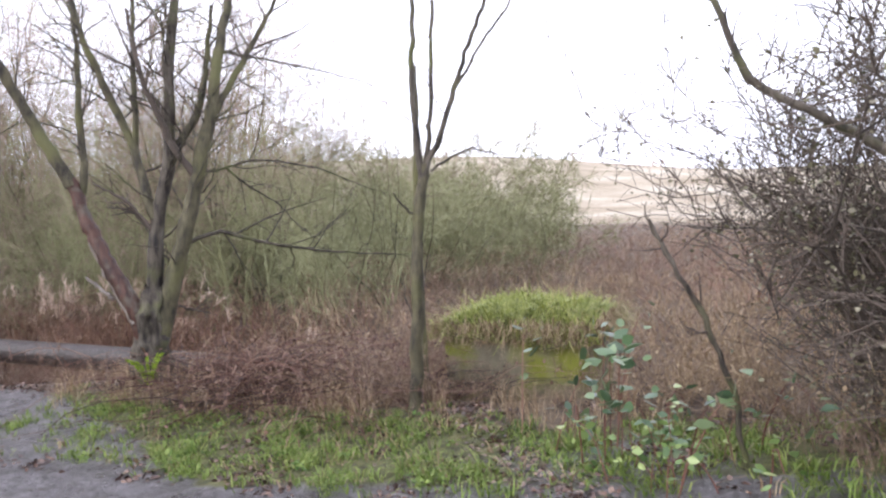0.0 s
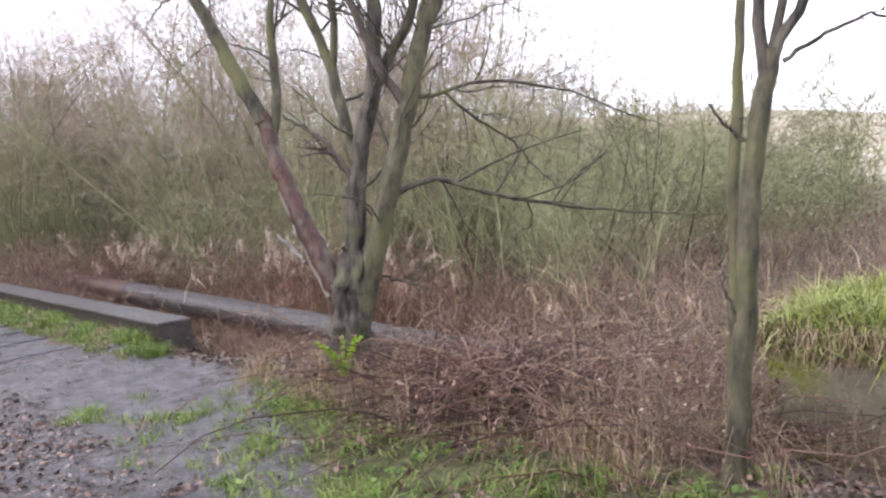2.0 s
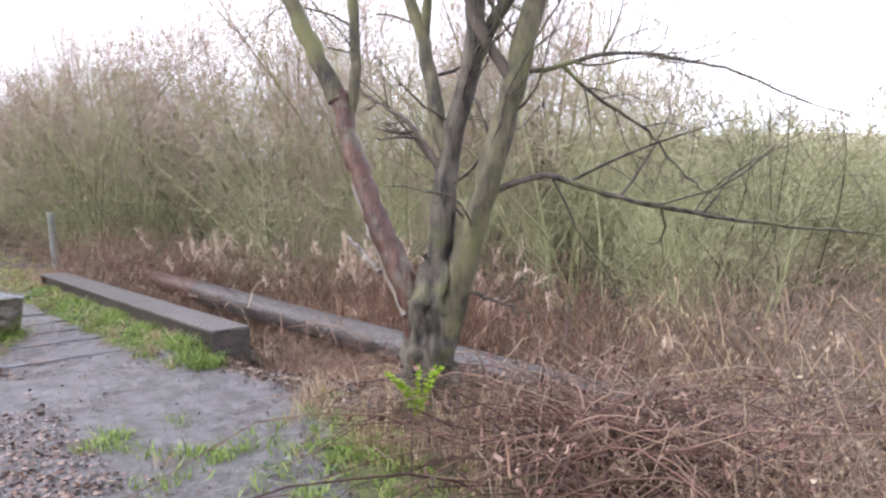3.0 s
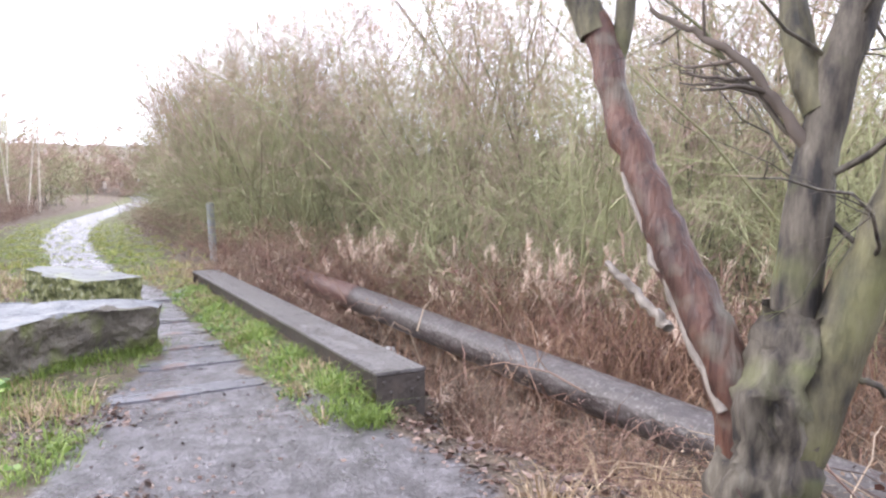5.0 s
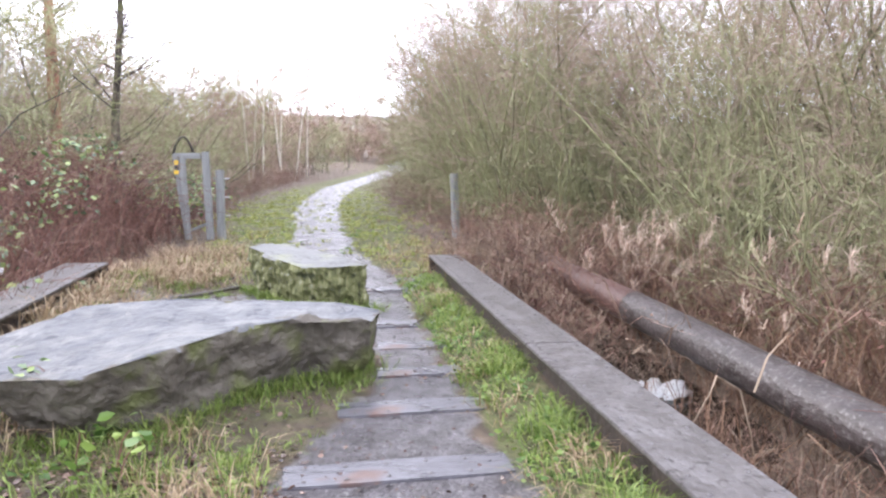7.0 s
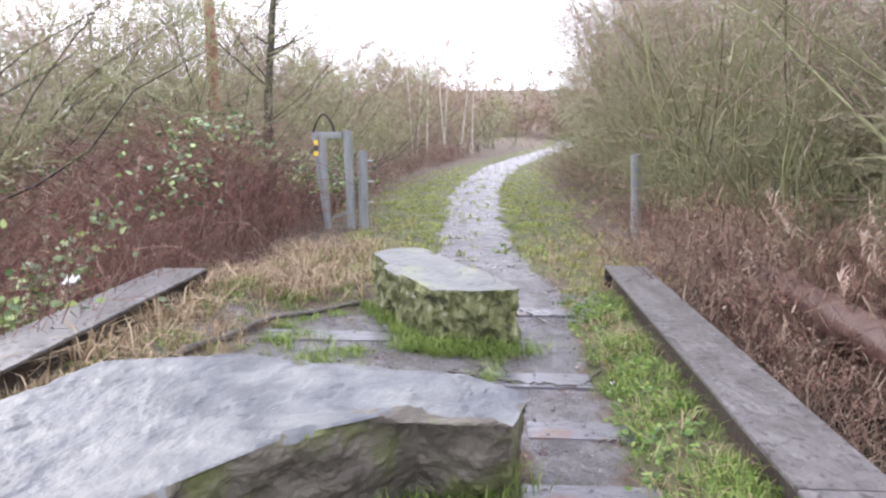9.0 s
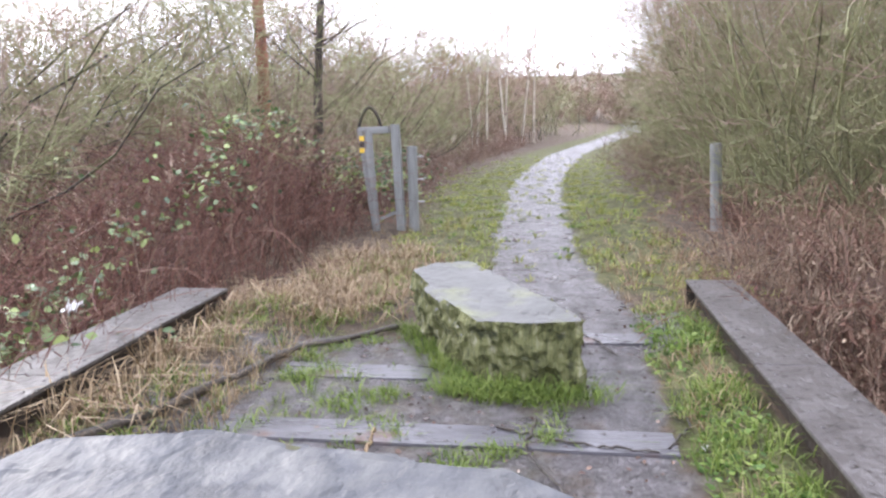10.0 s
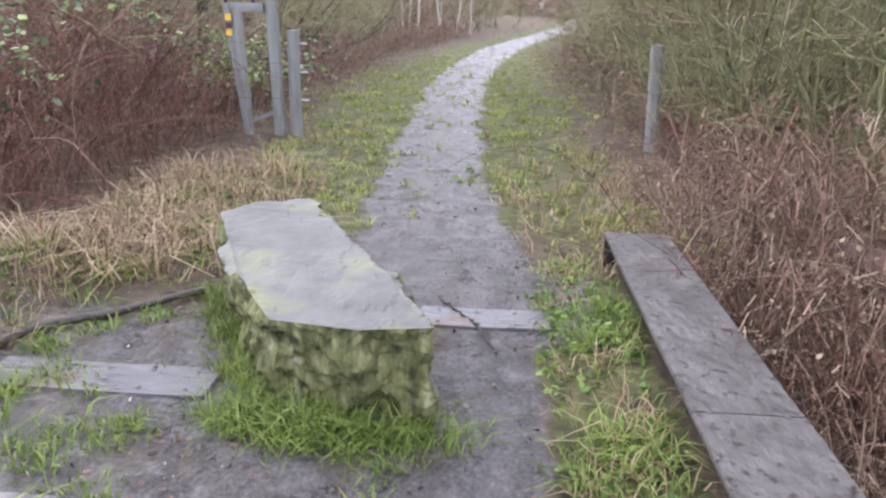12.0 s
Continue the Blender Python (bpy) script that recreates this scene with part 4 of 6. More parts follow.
# ---------------------------------------------------------------- posts beyond the bridge
def timber(name, a, b, w, d, parent, label="", seed=0):
    """A weathered squared timber between two points."""
    a, b = Vector(a), Vector(b)
    ob = part(name, box_mesh(name, (w, d, (b - a).length), POST_WOOD, 0.008, 0.007, seed), parent, label)
    ob.matrix_local = Matrix.Translation((a + b) / 2) @ (b - a).to_track_quat("Z", "Y").to_matrix().to_4x4()
    return ob


def gate_frame():
    z0 = float(height(-19.5, 1.75)) - 0.15
    g = empty("gate_frame", pose(-19.5, 1.75, z0), "weathered grey timber gate frame with a wire loop and hazard tape", "gate frame")
    top = 1.1 - z0
    timber("post", (0.0, -0.12, 0), (0.02, -0.19, top + 0.0), 0.10, 0.11, g, seed=1)
    timber("post", (-0.05, 0.25, 0), (-0.05, 0.2, top + 0.05), 0.12, 0.12, g, seed=2)
    timber("brace", (0.05, -0.12, 0.1), (0.05, -0.30, top), 0.06, 0.08, g, "leaning thin brace", 3)
    timber("top_rail", (0.0, -0.33, top - 0.03), (0.0, 0.13, top - 0.02), 0.12, 0.1, g, seed=4)
    timber("bottom_rail", (0.0, -0.06, 0.32), (0.0, 0.18, 0.42), 0.04, 0.05, g, seed=5)
    a = np.linspace(0, np.pi, 15)
    P = np.stack([np.zeros(15), -0.16 + 0.17 * np.cos(a) * (1 - 0.3 * np.sin(a)), top + 0.30 * np.sin(a)], 1)[None]
    V, Q = tubes(P, np.full((1, 15), 0.022), 6)
    part("wire_loop", mesh_of("wire_loop", V, Q, BARK_GREY), g, "bent grey loop on top of the frame")
    for i, mt in enumerate((YELLOW, BLACK, YELLOW)):
        tp = part("tape", box_mesh("tape", (0.02, 0.07, 0.07), mt, 0.003), g, "yellow and black hazard tape")
        tp.location = (0.09, -0.27, top - 0.14 - 0.085 * i)


gate_frame()


def fence_post(x, y, top, r, label, lean=0.0, bolts=0):
    z0 = float(height(x, y)) - 0.15
    p = empty("fence_post", pose(x, y, z0, lean, lean * 0.6, 0), label, "fence post", "fence posts")
    rng = np.random.default_rng(int(-x * 10))
    k, h = 12, top - z0
    P = np.stack([np.zeros(k), np.zeros(k), np.linspace(0, h, k)], 1)[None]
    V, Q = tubes(P, (r * (1 + rng.normal(0, 0.03, k)))[None], 14)
    post = part("post", mesh_of("post", V, Q, POST_WOOD), p)
    P = np.array([[[0, 0, h - 0.004], [0, 0, h + 0.006]]])
    V, Q = tubes(P, np.array([[r * 0.98, 0.002]]), 14)
    part("cut_top", mesh_of("cut_top", V, Q, POST_WOOD), post, "sawn post top")
    for i in range(bolts):
        V, Q = tubes(np.array([[[0, r * 0.9, h - 0.15 - 0.33 * i], [0, r + 0.09, h - 0.15 - 0.33 * i]]]), np.full((1, 2), 0.014), 6)
        part("bolt", mesh_of("bolt", V, Q, WIRE), post, "bolt sticking out of the post")


fence_post(-19.6, 2.18, 0.83, 0.075, "round grey fence post with bolts beside the gate frame", 0, 3)
fence_post(-19.4, 6.45, 0.81, 0.075, "round weathered grey fence post among dead grass", 3)


# ---------------------------------------------------------------- fallen branch and litter
def stick(name, pts, r0, r1, mat, label, seed, twigs=0):
    rng = np.random.default_rng(seed)
    o = np.array([*pts[0], float(height(*pts[0]))])
    P3 = np.array([(x, y, float(height(x, y)) + r0 * 0.8 + 0.015) for x, y in pts]) - o
    me, P, R = limb_mesh(name, P3, r0, r1, mat, rng, 26, 8, 0.3)
    ob = new(name, me)
    ob.location = o
    return tagged(ob, label, "branch")


stick("fallen_branch", [(-14.5, 3.0), (-14.2, 2.72), (-13.95, 2.36), (-13.4, 2.28), (-12.9, 2.16), (-12.45, 2.1), (-12.1, 1.95), (-11.75, 1.85)], 0.022, 0.034, WET_STICK, "long dark wet fallen branch lying across the deck", 3)
stick("fallen_branch", [(-14.62, 4.3), (-14.3, 4.52), (-13.95, 4.62)], 0.009, 0.006, WET_STICK, "thin dark twig lying on the wet path", 4)
stick("fallen_branch", [(-12.75, 3.9), (-12.6, 4.3), (-12.55, 4.7)], 0.009, 0.005, WET_STICK, "thin dark twig lying on the wet path", 5)
stick("fallen_branch", [(-12.9, 4.1), (-12.5, 4.05), (-12.1, 4.25)], 0.008, 0.005, WET_STICK, "thin dark twig lying on the wet path", 6)
stick("fallen_branch", [(-12.6, 4.75), (-12.85, 4.9), (-13.1, 4.86)], 0.007, 0.004, WET_STICK, "thin dark twig lying on the wet path", 7)
stick("fallen_branch", [(-12.3, 3.3), (-12.7, 3.25)], 0.008, 0.005, STRAW, "pale dry stalk lying on the deck", 8)


# ---------------------------------------------------------------- shrubs and woods
def shrub_meshes(seed, stems, tall, spread, per1, per2, r0, per3=3, out=0.5, bend=0.17, lift=0.02, hair=0.0022):
    """Stems and twigs of a many-stemmed bare shrub that stands at the origin: a dome of ever finer shoots."""
    rng = np.random.default_rng(seed)
    a = rng.uniform(0, 2 * np.pi, stems)
    u = np.sqrt(rng.uniform(0, 1, stems))
    base = np.stack([u * spread * np.cos(a), u * spread * np.sin(a), np.full(stems, -0.1)], 1)
    lean = out * (0.15 + u) * rng.uniform(0.5, 1.4, stems)
    way = np.stack([np.cos(a) * lean, np.sin(a) * lean, np.ones(stems)], 1) + rng.normal(0, 0.12, (stems, 3))
    ln = tall * (1.0 - 0.3 * u ** 2) * rng.uniform(0.6, 1.05, stems)
    A, AR = grow(rng, base, way, ln, r0 * rng.uniform(0.5, 1.4, stems), 8, bend, lift, 0.15)
    b, w, l1, r = offshoots(rng, A, AR, ln, per1, 0.06, 0.98, 0.95, 0.36)
    B, BR = grow(rng, b, w, l1, np.maximum(r, hair * 1.8), 5, 0.24, lift * 2, 0.3)
    b, w, l2, r = offshoots(rng, B, BR, l1, per2, 0.1, 1.0, 0.9, 0.5)
    C, CR = grow(rng, b, w, l2, np.clip(r, hair * 1.2, hair * 2.2), 3, 0.25, lift * 2, 0.6)
    pieces = [tubes(B, BR, 3), strips(rng, C, CR)]
    if per3:
        b, w, l3, r = offshoots(rng, C, CR, l2, per3, 0.1, 1.0, 0.8, 0.6)
        D, DR = grow(rng, b, w, np.maximum(l3, 0.05 * tall), np.full(len(b), hair), 2, 0.2, lift, 0.6)
        pieces.append(strips(rng, D, DR))
    return tubes(A, AR, 4), joined(pieces)


def make_shrub(seed, label, stem_mat, twig_mat, tip_mat=None, category="shrub", group="bare scrub", turn=0.55, **kw):
    """The shrub's algae-green lower twigs give way to tip_mat, the colour of the young shoots, from the share turn of its height."""
    st, (V, Q) = shrub_meshes(seed, **kw)
    ob = tagged(new("shrub", mesh_of("shrub", *st, stem_mat)), label, category, group)
    z = V[Q[:, 0], 2] / kw["tall"]
    young = np.random.default_rng(seed + 1).uniform(-0.22, 0.22, len(Q)) + z > turn
    part("crown", mesh_of("crown", V, Q, [twig_mat, tip_mat or twig_mat], young), ob)
    return ob


def scatter(kinds, places, rng, size=(0.85, 1.2), sink=0.0):
    """One copy of a random kind at each place; the first copy of a kind is the kind itself."""
    fresh = set(range(len(kinds)))
    for x, y, *s in places:
        i = int(rng.integers(len(kinds)))
        scale = float(rng.uniform(*size)) * (s[0] if s else 1)
        m = pose(x, y, float(height(x, y)) - sink, 0, 0, float(rng.uniform(0, 360)))
        if i in fresh:
            fresh.discard(i)
            ob = kinds[i]
            ob.matrix_basis = m
        else:
            ob = copy_thing(kinds[i], m)
        ob.scale = (scale, scale, scale)
    for i in fresh:
        bpy.data.objects.remove(kinds[i].children[0]) if kinds[i].children else None
        bpy.data.objects.remove(kinds[i])


rng = np.random.default_rng(2)
WILLOW = "dense leafless olive willow scrub rising from the marsh"
willow = [make_shrub(40 + i, WILLOW, BARK if i % 2 else TWIG_OLIVE, TWIG_OLIVE, TWIG_BROWN, turn=(0.55, 0.6, 0.5, 0.36, 0.2)[i], stems=15, tall=9.0, spread=1.3, per1=13, per2=8, r0=0.024, out=0.36, lift=0.035) for i in range(5)]
sparse = [make_shrub(50 + i, "leafless brown scrub further along the path", BARK, TWIG_OLIVE, TWIG_BROWN, turn=(0.6, 0.4, 0.2, 0.5)[i], stems=11, tall=8.6, spread=1.2, per1=12, per2=7, per3=2, r0=0.03, out=0.36, lift=0.035, hair=0.004) for i in range(4)]
places, behind = [], []
# thicket behind the reeds and along the far side of the path
for x in np.arange(-28, -6.0, 1.7):
    for row, y0 in enumerate((10.0, 12.2, 14.6)):
        if x > -9.5 and row == 0:
            continue
        y = (y0 - 1.6 if x < -16.5 else y0) + rng.uniform(-0.5, 0.5)
        s = (0.84, 0.98, 1.12)[row] * (1.0 if x < -9.5 else 0.78)
        (places if row < 2 else behind).append((x + rng.uniform(-0.5, 0.5), y, s))
for x in np.arange(-60, -19, 2.2):
    (places if x > -30 else behind).append((x, path_mid(x) + 4.2 + 0.02 * (-x - 19) + rng.uniform(-0.3, 0.6), 0.92))
scatter(willow, places, rng, (0.8, 1.15))
scatter(sparse, behind, rng)

thorn = [make_shrub(60 + i, "leafless grey-green thorn scrub", BARK_GREY, TWIG_OLIVE if i % 2 else TWIG_BROWN, TWIG_OLIVE if i == 1 else TWIG_BROWN, turn=0.7, stems=12, tall=7.6, spread=1.3, per1=12, per2=7, per3=2, r0=0.021, out=0.6, bend=0.3, hair=0.004) for i in range(4)]
places = []
for x in np.arange(-48, -9, 2.6):
    edge = -1.6 - 0.15 * max(0, x + 22) if x > -30 else -1.8
    for row in range(3):
        if row == 2 and x < -38:
            continue
        places.append((x + rng.uniform(-0.9, 0.9), edge - 2.4 * row - (2.2 if x > -20 else 0) + rng.uniform(-0.8, 0.8), (0.78, 1.05, 1.3)[row]))
places += [(x + rng.uniform(-0.8, 0.8), y + rng.uniform(-0.8, 0.8), 1.15) for x, y in ((-15, -6.5), (-18, -5.5), (-20.5, -6), (-23, -5), (-25.5, -4.5), (-28, -5), (-12.5, -7), (-31, -4.5))]
places += [(-50, -1.0, 1.1), (-56, 0.5, 1.1), (-60, 3, 1.1), (-64, 1, 1.2), (-68, 5, 1.2), (-58, -5, 1.3)]
scatter(thorn, places, rng)

bush = [make_shrub(80 + i, "rounded grey-green bush on the marsh", TWIG_OLIVE, TWIG_OLIVE, TWIG_FAR_HAZED, group="marsh bushes", turn=0.75, stems=26, tall=6.2, spread=2.0, per1=11, per2=7, per3=2, r0=0.03, out=0.75, bend=0.2, hair=0.0085) for i in range(3)]
places = []
for a in np.linspace(106.8, 140, 15):
    d = rng.uniform(27, 33)
    places.append((d * math.cos(radians(a)), d * math.sin(radians(a)), rng.uniform(0.86, 1.0) * (1.0 if a < 122 else 1.15)))
for a in np.linspace(109, 136, 9):
    d = rng.uniform(20, 25)
    places.append((d * math.cos(radians(a)), d * math.sin(radians(a)), rng.uniform(0.5, 0.75)))
scatter(bush, places, rng, (0.92, 1.08))


def woods(name, seed, centres, tall, mat, label, per1=7, per2=4, r0=0.05, hair=0.012, out=0.45):
    """A far belt of bare trees as one object."""
    r = np.random.default_rng(seed)
    pieces = []
    for x, y in centres:
        (Va, Qa), (Vb, Qb) = shrub_meshes(int(r.integers(1e6)), stems=5, tall=tall, spread=1.5, per1=per1, per2=per2, per3=2, r0=r0, out=out, bend=0.12, hair=hair)
        s = r.uniform(0.7, 1.2)
        o = np.array([x, y, float(height(x, y)) - 0.1])
        pieces += [(Va * s + o, Qa), (Vb * s + o, Qb)]
    V, Q = joined(pieces)
    tagged(new(name, mesh_of(name, V, Q, mat)), label, "woods", kind="stuff")


woods("far_woods", 7, [(-108 + rng.uniform(-9, 9), -36 + 0.95 * i + rng.uniform(-2, 2)) for i in range(90)], 9.5, TWIG_WARM, "far belt of brown leafless woods", 8, 5, 0.05, 0.05, 0.7)
woods("far_woods", 8, [(-30 - 1.9 * i, -13 - rng.uniform(0, 12)) for i in range(30)], 9.5, TWIG_FAR_HAZED, "bare brown woods behind the scrub", 7, 5, 0.05, 0.014)
woods("far_woods", 11, [(-40 - 1.5 * i, -2 - rng.uniform(0, 5) + 0.16 * i) for i in range(32)], 9.0, TWIG_WARM, "bare reddish-brown trees along the far path", 10, 6, 0.045, 0.016)
woods("far_woods", 9, [(-14 - 2.0 * i + rng.uniform(-2, 2), 40 + rng.uniform(-4, 8) - 0.9 * i) for i in range(20)], 5.0, TWIG_FAR_HAZED, "bare scrub belt across the marsh", 8, 5, 0.04, 0.009, 0.8)
woods("far_woods", 10, [(q * math.cos(radians(a)), q * math.sin(radians(a))) for a, q in zip(rng.uniform(106, 140, 46), rng.uniform(110, 260, 46))], 6.5, TWIG_FAR_HAZED, "distant scrub scattered over the rising field", 8, 5, 0.08, 0.035, 0.9)
woods("far_woods", 13, [(q * math.cos(radians(a)), q * math.sin(radians(a))) for a, q in zip(rng.uniform(80, 106, 9), rng.uniform(220, 290, 9))], 5.0, TWIG_FAR_HAZED, "distant hedge line on the pale field", 8, 5, 0.08, 0.04, 0.9)
woods("far_woods", 12, [(4 - 1.6 * i, -16 - rng.uniform(0, 6)) for i in range(9)], 6.0, TWIG_FAR_HAZED, "bare scrub behind the start of the path", 6, 4)


def birch(x, y, tall, seed):
    r = np.random.default_rng(seed)
    t = empty("birch_tree", pose(x, y, float(height(x, y)) - 0.1), "slender pale-barked birch tree without leaves", "tree", "birches")
    lean = r.normal(0, 0.06, 2)
    me, P, R = limb_mesh("trunk", [(0, 0, 0), (lean[0] * tall * 0.4, lean[1] * tall * 0.4, tall * 0.5), (lean[0] * tall, lean[1] * tall, tall)], 0.06, 0.018, BIRCH, r, 20, 8)
    part("trunk", me, t, "white birch trunk")
    part("crown", twig_mesh("crown", r, [(P[6:], R[6:])], 34, TWIG_WARM, 0.75, 5, 0.014, 0.05), t)


for i, (x, y, h) in enumerate(((-46, 1.0, 8.5), (-48, 1.9, 8), (-50, 2.6, 9), (-47, 0.2, 8), (-52, 1.6, 9), (-49, 0.2, 9), (-54, 3.2, 9))):
    birch(x, y, h, 100 + i)


def red_trunk_tree():
    r = np.random.default_rng(31)
    t = empty("tree", pose(-25.9, -2.6, -0.8), "tall tree with a straight reddish trunk behind the brambles", "tree")
    me, P, R = limb_mesh("trunk", [(0, 0, 0), (0.05, 0.05, 3), (0.02, 0.0, 8)], 0.17, 0.1, PINE_BARK, r, 26, 10)
    part("trunk", me, t, "reddish flaking trunk")
    part("crown", twig_mesh("crown", r, [(P[14:], R[14:])], 24, BARK_GREY, 0.8, 6, 0.03), t)
    t2 = empty("tree", pose(-24.6, -0.9, -0.7), "dark bare tree with upswept branches", "tree")
    me, P, R = limb_mesh("trunk", [(0, 0, 0), (0.1, 0.1, 2.5), (0.0, 0.3, 5), (0.1, 0.3, 7)], 0.13, 0.04, BARK_GREY, r, 22, 8)
    part("trunk", me, t2)
    part("crown", twig_mesh("crown", r, [(P[6:], R[6:])], 26, TWIG_DARK, 0.8, 6, 0.03), t2)


red_trunk_tree()


# ---------------------------------------------------------------- brambles and dead brush
def arches(rng, base, reach, tall, r0, k=7):
    """Arching canes: up from the base, over and down."""
    n = len(base)
    a = rng.uniform(0, 2 * np.pi, n)
    u = np.linspace(0, 1, k)
    rise = 1 - (2 * u[None] / rng.uniform(1.0, 2.0, n)[:, None] - 1) ** 2
    P = base[:, None] + np.stack([np.cos(a)[:, None] * u * reach[:, None], np.sin(a)[:, None] * u * reach[:, None], rise * tall[:, None]], -1)
    P[:, 1:] += rng.normal(0, 0.014, (n, k - 1, 3)) * reach[:, None, None]
    return P, r0[:, None] * np.linspace(1, 0.4, k)[None]


def brush_patch(seed, n, wide, tall, mat, label, r0=0.004, upright=0.5, name="dead_brush", fine=5, lean=0.28, withered=2):
    """A clump of dead canes and stalks, partly arching and partly upright, with fine dry side shoots."""
    r = np.random.default_rng(seed)
    m = int(n * (1 - upright))
    xy = r.normal(0, wide * 0.42, (n, 2))
    base = np.column_stack([xy, np.full(n, -0.05)])
    pieces = []
    at = []
    if m:
        P, R = arches(r, base[:m], r.uniform(0.6, 1.7, m), tall * r.uniform(0.3, 0.95, m), r0 * r.uniform(0.6, 1.3, m), 7)
        pieces.append(tubes(P, R, 3))
        at.append(P[:, 1:].reshape(-1, 3))
    k = n - m
    way = np.column_stack([r.normal(0, lean, (k, 2)), np.ones(k)])
    ln = tall * r.uniform(0.35, 1.15, k)
    P, R = grow(r, base[m:], way, ln, r0 * r.uniform(0.6, 1.3, k), 5, 0.26, -0.05)
    pieces.append(tubes(P, R, 3))
    at.append(P[:, 1:].reshape(-1, 3))
    at = np.concatenate(at)
    q = n * fine
    at = at[r.integers(0, len(at), q)] + r.normal(0, 0.04, (q, 3))
    pieces.append(blades(r, at, tall * r.uniform(0.06, 0.24, q), r0 * 0.9, 0.8, r.normal(0, 1.0, (q, 3)) + np.array([0, 0, -0.4])))
    if withered:
        pieces.append(leaves(r, at[:n * withered] + r.normal(0, 0.03, (n * withered, 3)), 0.034, 0.8))
    V, Q = joined(pieces)
    return tagged(new(name, mesh_of(name, V, Q, mat)), label, "dead brush", kind="stuff")


def field(kinds, places, size=(0.8, 1.2)):
    fresh = set(range(len(kinds)))
    for x, y, *s in places:
        i = int(rng.integers(len(kinds)))
        m = pose(x, y, float(height(x, y)), 0, 0, float(rng.uniform(0, 360)))
        if i in fresh:
            fresh.discard(i)
            ob = kinds[i]
            ob.matrix_basis = m
        else:
            ob = copy_thing(kinds[i], m)
        k = float(rng.uniform(*size)) * (s[0] if s else 1)
        ob.scale = (k, k, k * float(rng.uniform(0.9, 1.1)))
    for i in fresh:
        bpy.data.objects.remove(kinds[i])


# red-brown brush over the marsh
red = [brush_patch(200 + i, 80, 1.9, 1.25, (BRUSH_RED, BRUSH_RED, BRUSH_BROWN, BRUSH_RED, BRUSH_BROWN, STRAW)[i], "dead red-brown bramble and willowherb brush on the marsh", 0.0055, 0.2, fine=5, lean=0.6) for i in range(6)]
places = []
for d in 8.2 * 1.15 ** np.arange(11):
    step = (1.3 + 0.065 * d) / d
    for a in np.arange(-0.95, 0.30, step):
        x, y = d * math.sin(a), d * math.cos(a) + 0.4
        if y < (8.6 if x < -4.5 else 7.3) or (x < -6 and y > 10 and x < -y * 0.75) or (-3.4 < x < -0.4 and y < 8.6):
            continue
        places.append((x + rng.uniform(-0.5, 0.5), y + rng.uniform(-0.4, 0.4), min(0.66 + 0.02 * d, 1.2) * (1.25 if rng.uniform() < 0.12 else 1)))
field(red, places)

# brown brush on the stream bank beyond the girder and along the path
bank = [brush_patch(220 + i, 62, 0.95, 1.15, (BRAMBLE, BRUSH_BROWN, BRUSH_BROWN, BRUSH_RED)[i], "tangle of dead brown canes on the stream bank", 0.0046, 0.06, fine=4, lean=0.8, withered=3) for i in range(4)]
places = [(x + rng.uniform(-0.2, 0.2), 6.25 + rng.uniform(-0.12, 0.3), 0.45 + 0.10 * max(0, (-x - 11.0))) for x in np.arange(-15.8, -9.0, 0.42) if not -12.0 < x < -10.9]
places += [(x + rng.uniform(-0.2, 0.2), y + rng.uniform(-0.2, 0.3), 0.55 + 0.12 * (y - 6.9)) for x in np.arange(-21.5, -15.2, 0.75) for y in (6.9, 7.7, 8.5) if x < -16.3 or y < 7.5]
places += [(x, path_mid(x) + 3.0 + rng.uniform(-0.2, 0.4), 0.85) for x in np.arange(-46, -21, 1.3)]
places += [(x, path_mid(x) - 2.9 - 0.02 * (-x - 21) + rng.uniform(-0.4, 0.3), 0.8) for x in np.arange(-48, -21, 1.3)]
places += [(-8.15, 5.95, 0.45), (-7.6, 5.95, 0.4), (-7.0, 6.1, 0.45), (-8.8, 6.2, 0.55), (-9.2, 6.5, 0.4), (-8.2, 6.6, 0.4), (-9.6, 7.6, 0.5), (-8.6, 7.8, 0.5), (-7.6, 7.7, 0.5), (-6.6, 7.7, 0.6), (-10.6, 7.7, 0.5), (-11.8, 7.7, 0.5)]
places += [(x, y, 0.95) for x in (-16.4, -15.9, -15.3, -14.8, -14.2) for y in (6.5, 6.95, 7.3)]
places += [(x, y, 0.85) for x in (-16.2, -15.4, -13.9, -13.1, -12.3, -10.8, -9.4) for y in (8.4, 9.0, 9.7)]
field(bank, places)

# low tangle by the forked tree
tangle = [brush_patch(240 + i, 120, 0.75, 0.5, BRUSH_BROWN if i == 1 else BRAMBLE_DARK, "low tangle of dark red bramble canes at the tree's foot", 0.0055, 0.04, fine=2) for i in range(3)]
field(tangle, [(-4.7, 5.7, 0.85), (-4.35, 5.6, 1.0), (-3.9, 5.7, 1.0), (-4.6, 6.1, 1.1), (-3.5, 5.9, 1.0), (-4.0, 6.3, 1.1), (-3.1, 6.1, 1.0), (-5.2, 6.2, 0.9), (-2.75, 5.8, 0.5), (-1.6, 5.95, 0.22), (-0.5, 5.6, 0.6), (-6.9, 6.1, 0.7), (-7.8, 6.0, 0.7)])
stalks = [brush_patch(250 + i, 90, 0.7, 1.0, STRAW if i else BRUSH_BROWN, "upright dead brown stalks", 0.0032, 0.9, fine=4, lean=0.2) for i in range(2)]
